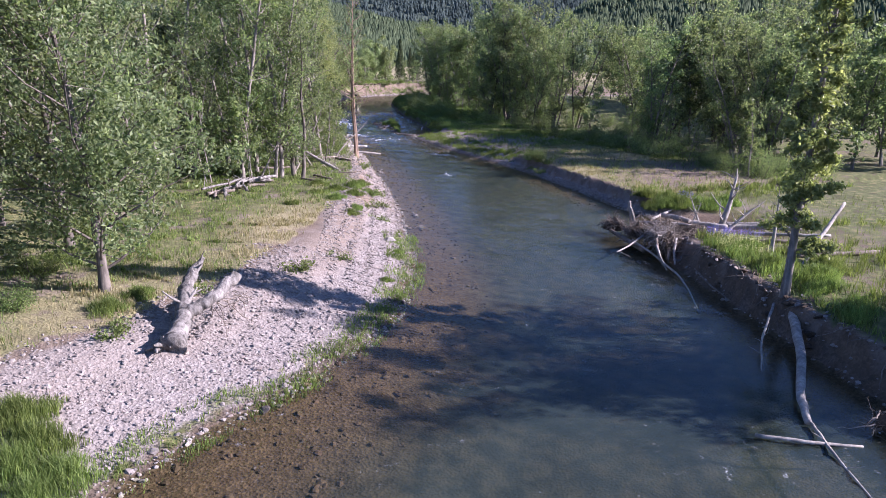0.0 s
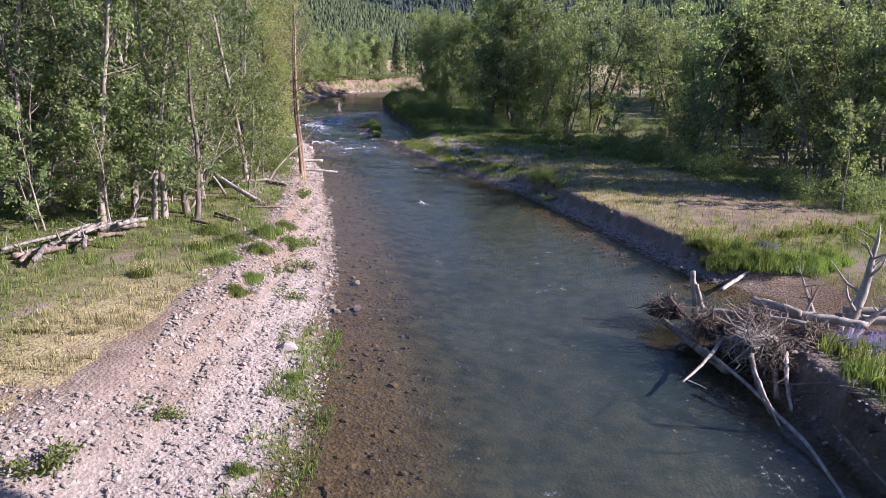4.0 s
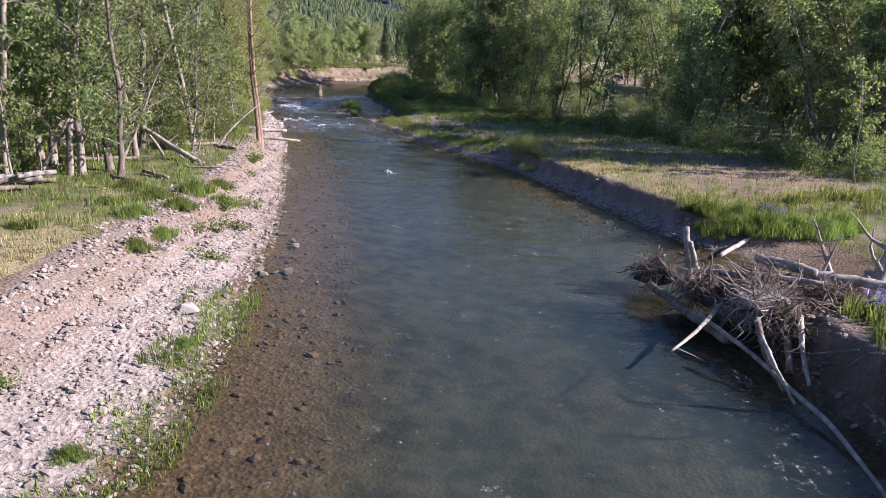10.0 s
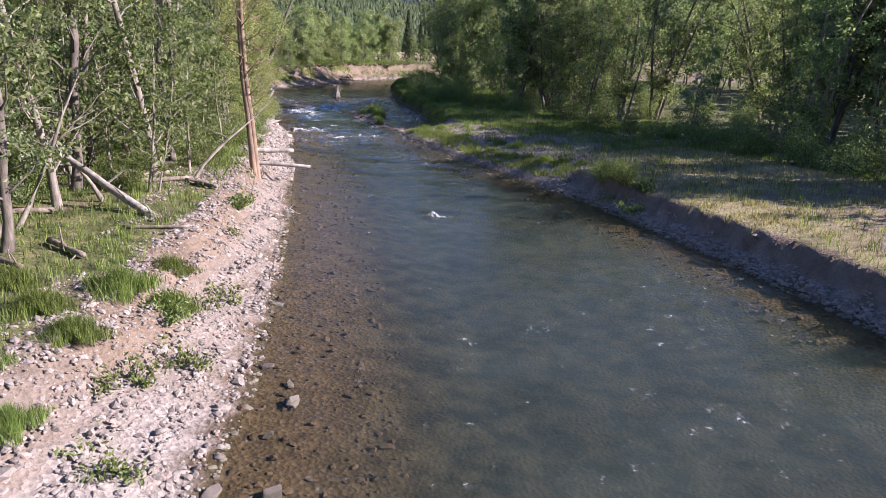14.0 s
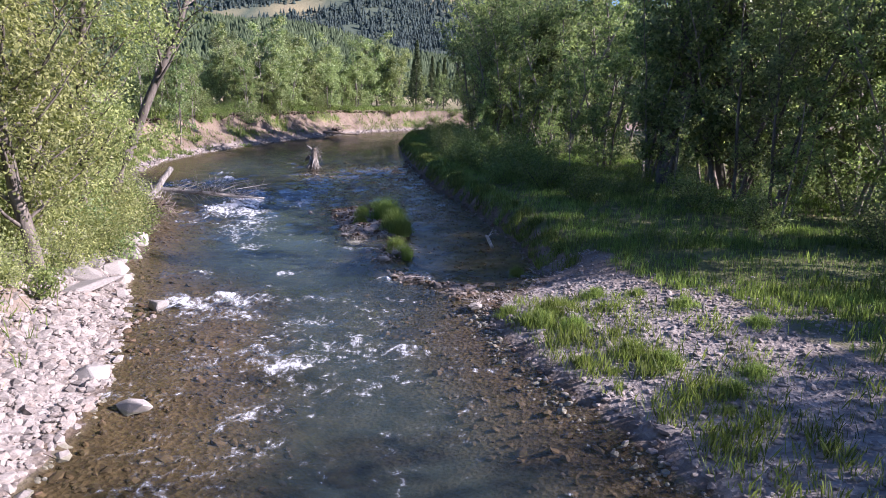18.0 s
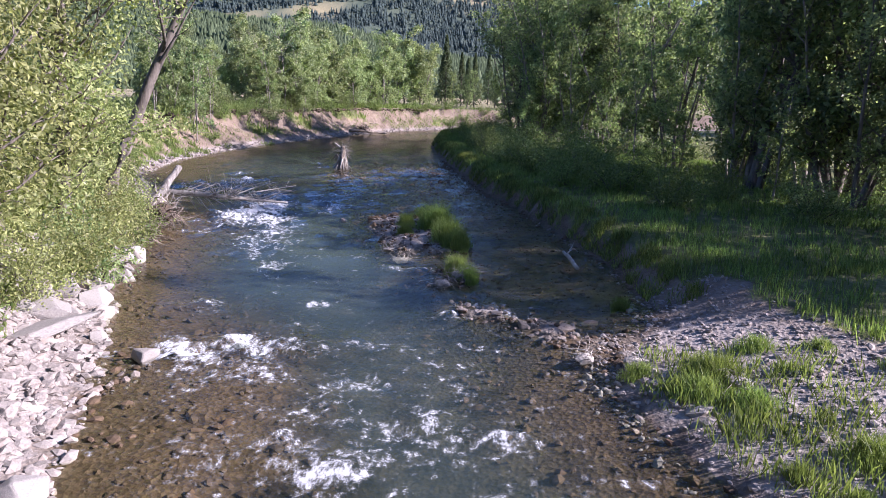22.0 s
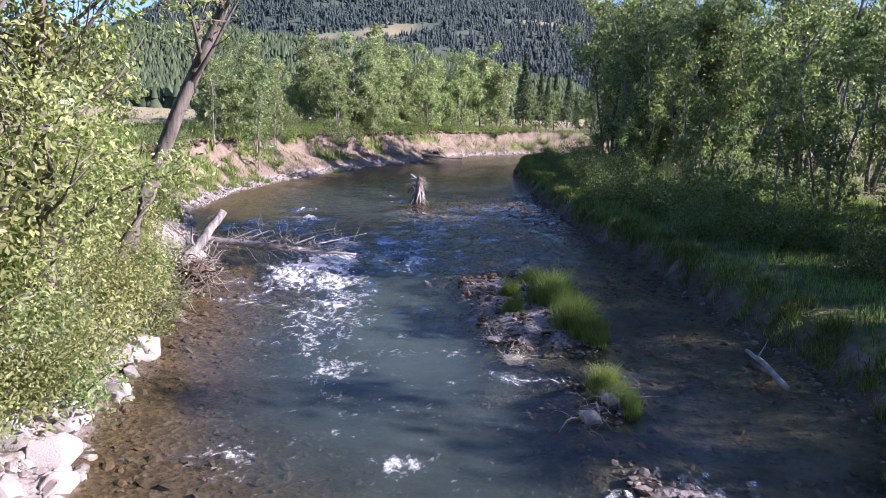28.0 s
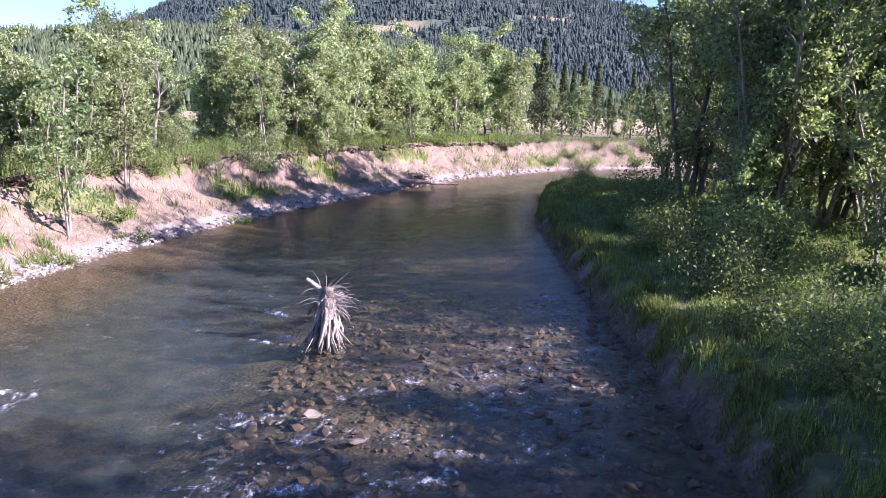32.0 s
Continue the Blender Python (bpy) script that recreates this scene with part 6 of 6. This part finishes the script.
plant(reed, [(-10.9, 77.9, 0, 0.85), (-10.4, 76.4, 50, 0.9), (-11.2, 79.2, 90, 0.7), (-10.1, 75.6, 130, 0.7), (-11.6, 80.4, 10, 0.6), (-10.0, 72.6, 200, 0.6), (-9.7, 72.0, 250, 0.5), (-12.0, 78.6, 30, 0.5), (-11.9, 77.2, 60, 0.45), (-6.1, 70.2, 60, 0.4)], "reed clumps of the gravel island")
tuft = make_clump("grass_clump", 302, 900, 0.6, 0.5, M_REED, "bright green grass clump on the gravel")
plant(tuft, [(-5.9, 64.6, 147, 0.94), (-5.5, 65.3, 186, 1.07), (-5.2, 64.2, 215, 0.81), (-6.6, 65.6, 79, 0.63), (-4.3, 62.6, 302, 0.94), (-3.8, 62.0, 351, 0.71), (-4.8, 61.8, 254, 0.42), (-5.3, 62.3, 205, 0.52), (-3.0, 60.6, 69, 0.70), (-2.4, 61.2, 127, 0.68),
             (-1.0, 58.5, 263, 0.57), (-0.4, 57.2, 321, 0.85), (-2.6, 57.0, 107, 0.47), (0.6, 55.6, 58, 0.99), (0.2, 53.2, 19, 0.83), (1.0, 52.2, 97, 0.75), (1.8, 51.2, 174, 1.11), (-4.4, 66.4, 293, 0.75), (-3.4, 66.2, 30, 0.52), (-2.6, 65.0, 107, 0.68), (-1.4, 63.6, 224, 0.66),
             (-3.3, 60.0, 39, 0.44), (4.2, 46.8, 47, 0.89), (3.4, 48.8, 329, 0.78), (5.2, 47.6, 144, 0.67), (2.6, 50.2, 252, 0.88)], "grass clumps of the low bar")
green = make_clump("grass_clump", 303, 2000, 0.8, 0.6, M_GRASS, "lush green grass clump at the edge of the bank")
plant(green, [(10.0, 27.2, 0, 1.0), (10.8, 26.9, 70, 1.1), (11.8, 26.9, 30, 1.2), (12.8, 26.8, 120, 1.2), (13.8, 26.8, 10, 1.2), (9.8, 28.3, 160, 0.9), (11.2, 28.0, 200, 1.0), (12.4, 28.2, 80, 1.0), (14.8, 27.4, 0, 1.2),
              (-8.7, 27.0, 0, 0.8), (-9.5, 26.6, 40, 0.9), (-9.2, 24.2, 0, 0.7), (-10.4, 25.2, 0, 0.8), (-10.0, 22.6, 30, 0.7), (-8.9, 19.9, 0, 0.6), (-8.8, 21.6, 50, 0.6), (-11.8, 26.4, 0, 0.8), (-9.3, 28.6, 0, 0.7), (-13.5, -3.6, 0, 1.1), (-14.4, -2.8, 50, 1.2),
              (-12.4, -4.6, 100, 1.0), (-13.5, -4.7, 10, 1.2), (-12.6, -5.5, 0, 1.0), (-15.1, 4.0, 30, 0.9), (-14.6, 5.4, 80, 0.8), (-15.4, -3.4, 10, 1.2), (-5.9, 15.4, 40, 0.4), (-6.1, 10.8, 10, 0.4),
              (10.8, 11.0, 0, 1.1), (12.0, 9.4, 40, 1.2), (13.0, 11.0, 80, 1.2), (11.2, 14.4, 0, 0.8)], "lush grass clumps of the banks")


def make_shrub(name, seed, radius, tall, n, leaf, mat, label):
    """A shrub of many stems with leaves on their upper parts."""
    g = np.random.default_rng(seed)
    root = new(name)
    cen = []
    for k in range(10):
        a = g.uniform(0, 6.28)
        s = bent(g, (0.15 * math.cos(a), 0.15 * math.sin(a), -0.1), (math.cos(a) * radius, math.sin(a) * radius, tall * g.uniform(0.6, 1.2)), tall * g.uniform(0.7, 1.1), 4, 0.12)
        part("stem", raw_mesh("stem", *tube(s, 0.022 * np.array([1, 0.8, 0.6, 0.4, 0.15]), 5), M_BARK, True), root)
        for q in s[1:]:
            cen.append(q)
    cen = np.array(cen)
    pick = g.integers(0, len(cen), n)
    pts = cen[pick] + g.normal(0, 0.2, (n, 3)) * (radius, radius, tall * 0.7)
    pts[:, 2] = np.maximum(pts[:, 2], 0.03)
    part("foliage", raw_mesh("foliage", *leaves(g, pts, leaf), mat), root)
    return tagged(root, label, "shrub")


bush = make_shrub("shrub", 401, 1.1, 1.5, 3200, 0.042, M_SHRUB, "green leafy willow shrub on the bank")
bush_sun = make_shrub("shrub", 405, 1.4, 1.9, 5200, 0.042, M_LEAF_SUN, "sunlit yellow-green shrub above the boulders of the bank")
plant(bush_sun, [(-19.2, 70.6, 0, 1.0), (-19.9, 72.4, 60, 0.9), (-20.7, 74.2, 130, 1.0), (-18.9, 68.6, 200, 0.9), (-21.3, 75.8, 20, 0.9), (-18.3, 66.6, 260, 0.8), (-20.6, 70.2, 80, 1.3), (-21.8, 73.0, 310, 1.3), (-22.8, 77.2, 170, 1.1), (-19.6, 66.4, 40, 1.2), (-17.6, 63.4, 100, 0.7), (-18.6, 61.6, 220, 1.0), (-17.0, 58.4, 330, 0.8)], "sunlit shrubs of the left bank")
bush_pale = make_shrub("shrub", 402, 1.2, 1.7, 2600, 0.046, M_LEAF_PALE, "grey-green willow shrub on the bank")
herb = make_shrub("herb_bush", 403, 0.45, 0.55, 500, 0.045, M_SHRUB, "small bright green leafy bush on bare gravel")
plant(herb, spots([(-8.5, 26.2), (-8.0, 23.6), (-7.7, 25.4), (-7.4, 21.8), (-7.9, 28.5), (-12.5, 5.6), (-9.8, 9.6), (-8.3, 12.4), (-14.2, 2.0), (-29.0, 103.4), (-28.9, 101.0), (-28.8, 107.2), (-30.0, 108), (-27.4, 113.5), (4.4, 41.2), (3.9, 42.6), (5.2, 42.2), (-9.6, 33.4), (-10.2, 36.2), (-18.3, 66.2), (-17.2, 63.4), (-18.9, 69.8), (-18.6, 68.0), (-17.7, 64.6), (-16.9, 61.6), (-16.2, 59.4), (-15.8, 57.4), (-19.8, 72.8), (-13.9, 50.6), (-13.2, 48.4), (-14.6, 54.2)]), "small bushes on the gravel")
plant(bush, spots([(-19.6, 73.4), (-20.6, 74.8), (-21.6, 76.4), (-22.8, 78.2), (-23.8, 80.6), (-21.8, 68.2), (-20.6, 64.4), (-18.8, 56.6), (-25.4, 83.8), (-24.6, 76.4), (-15.2, 49.6), (-14.4, 51.6), (-16.4, 51.4), (-17.4, 28.6), (-19.2, 30.4), (-21, 33), (-16.2, 33.8), (-18.4, 36.4), (-20.2, 40.2), (-15.6, 40.6), (-13.2, 42), (-14.6, 44.6), (-17.6, 45.2), (-22.6, 24), (-24, 28), (-14.2, 36.4), (-16.6, 47.8), (-19.6, 51.6), (-23, 44), (-13.8, 47.6), (-21.6, 20.4), (-20.4, 12.6), (-19.4, 7.4), (-18.2, 3.8),
                   (-31.2, 113), (-30.4, 116), (-30.8, 119), (-29.6, 122), (-28.4, 125), (-27.4, 128), (-26.4, 131), (-31.6, 110), (-33.4, 104), (-32.6, 106), (-24.8, 135), (-22.6, 140), (-20.6, 144.6), (-18.6, 147.4), (-16.0, 148.2), (-14.4, 150.4), (-12.0, 150.2), (-9.6, 152.4), (-7.0, 153.6), (-4.6, 155.2), (-1.6, 156.2), (-10.6, 149.4), (-17.4, 145.2), (-6.0, 152.6), (-14.0, 147.6),
                   (4.6, 43.6), (3.8, 44.6), (-5.2, 88), (-4.0, 91), (-6.0, 93.5), (-5.0, 96.5), (-7.0, 99), (-3.0, 94), (-6.2, 102), (-8.0, 105), (-9.4, 110), (-6.0, 108), (-10.6, 115), (-8.6, 119), (-10.2, 124), (-3.6, 87), (-2.0, 84), (0, 82), (-8.2, 95.2), (-8.8, 98.4), (-7.8, 101.6), (-10.2, 106.4), (-10.8, 111.6), (-6.8, 90.6), (-5.8, 86.2), (-3.2, 97.6), (-5.2, 105.2), (-12, 121), (-11.4, 127.6), (2.4, 80), (1.2, 86), (-9.2, 117), (-7.2, 110.4)]), "shrubs along the banks")
for x, y, k in ((-5.6, 89.5, 1.7), (-6.4, 94.0, 1.9), (-4.4, 92.2, 2.1), (-8.4, 107.2, 1.7), (-6.6, 105.4, 1.9), (-9.8, 113.2, 1.6), (-3.8, 84.8, 1.5), (-8.4, 117.6, 1.8), (-2.6, 80.6, 1.4)):
    copy_thing(bush, at(x, y, x * 400, k))
under = [(np.interp(y, [60, 70, 75, 90, 110, 136], [16, 10, 6.5, 4, 3, -2]) + rng.uniform(0, 12), y) for y in np.arange(62, 136, 4.1)]
plant(bush_pale, spots(under + [(-31.2, 96.6), (-31.9, 97.2), (-18.6, 70.2), (-22.4, 74), (-19.0, 59.6), (-30.2, 127), (-32.2, 115.4), (-29.0, 119.6), (-25.6, 137), (-33.8, 112.4), (-7.4, 104.2), (-5.6, 112.8), (-8.0, 113.8), (-4.4, 100.2), (-7.6, 96.2), (-9.0, 101.4), (20.7, 36.1), (22, 37.5), (18.6, 39.2), (23.5, 37), (18.2, 42.2), (16, 46), (15, 49.6), (13, 54), (10.6, 60.6), (9.2, 63.8), (7.4, 67.2), (5.6, 71.4), (3.4, 75.4), (1.8, 78.6), (12, 57.4), (24, 42), (21, 46), (19, 51), (17, 55), (14.5, 60), (13, 65), (11.5, 72), (9, 75), (8, 79), (6, 83), (4.4, 88), (3.4, 92), (2.6, 98), (0.8, 96), (1.6, 105), (-1.4, 101), (-2, 118), (-4, 121), (27, 39), (8.6, 84), (10, 88)]), "pale shrubs along the banks")


def make_flowers(name, seed, mat, label):
    g = np.random.default_rng(seed)
    root = new(name)
    n = 260
    r, a = 0.55 * np.sqrt(g.uniform(0, 1, n)), g.uniform(0, 6.28, n)
    part("leaves_tuft", raw_mesh("leaves_tuft", *blades(g, r * np.cos(a), r * np.sin(a), np.zeros(n), 0.5 * g.uniform(0.5, 1, n), 0.02 * np.ones(n)), M_GRASS), root)
    pts = []
    for k in range(34):
        x, y = r[k] * math.cos(a[k]), r[k] * math.sin(a[k])
        pts.append(np.stack([np.full(14, x), np.full(14, y), 0.35 + 0.4 * np.arange(14) / 14], -1) + g.normal(0, 0.018, (14, 3)))
    tagged(part("blossom", raw_mesh("blossom", *leaves(g, np.concatenate(pts), 0.022), mat), root), kind="stuff")
    return tagged(root, label, "flowers")


M_LUPINE = leaf_material("lupine_petal", (0.14, 0.12, 0.42), (0.32, 0.28, 0.62), 0.3, 0.6)
M_YELLOW = leaf_material("cream_petal", (0.4, 0.4, 0.18), (0.62, 0.6, 0.34), 0.3, 0.6)
lupine = make_flowers("lupine_clump", 501, M_LUPINE, "clump of violet lupines on the bank edge")
plant(lupine, spots([(10.6, 17.2), (11.2, 16.6), (10.2, 16.2), (11.6, 17.4), (12.2, 27.6), (11.9, 16.2)]), "lupines of the banks")
cream = make_flowers("cream_flower_clump", 502, M_YELLOW, "clump of cream-yellow flowers on the bank edge")
plant(cream, spots([(9.9, 15.2), (10.4, 14.6), (9.7, 13.9), (10.2, 13.0), (10.8, 15.2), (11.2, 14.2), (10.9, 12.4), (-11.4, 24.0), (-12.2, 20.4)]), "cream flowers of the banks")
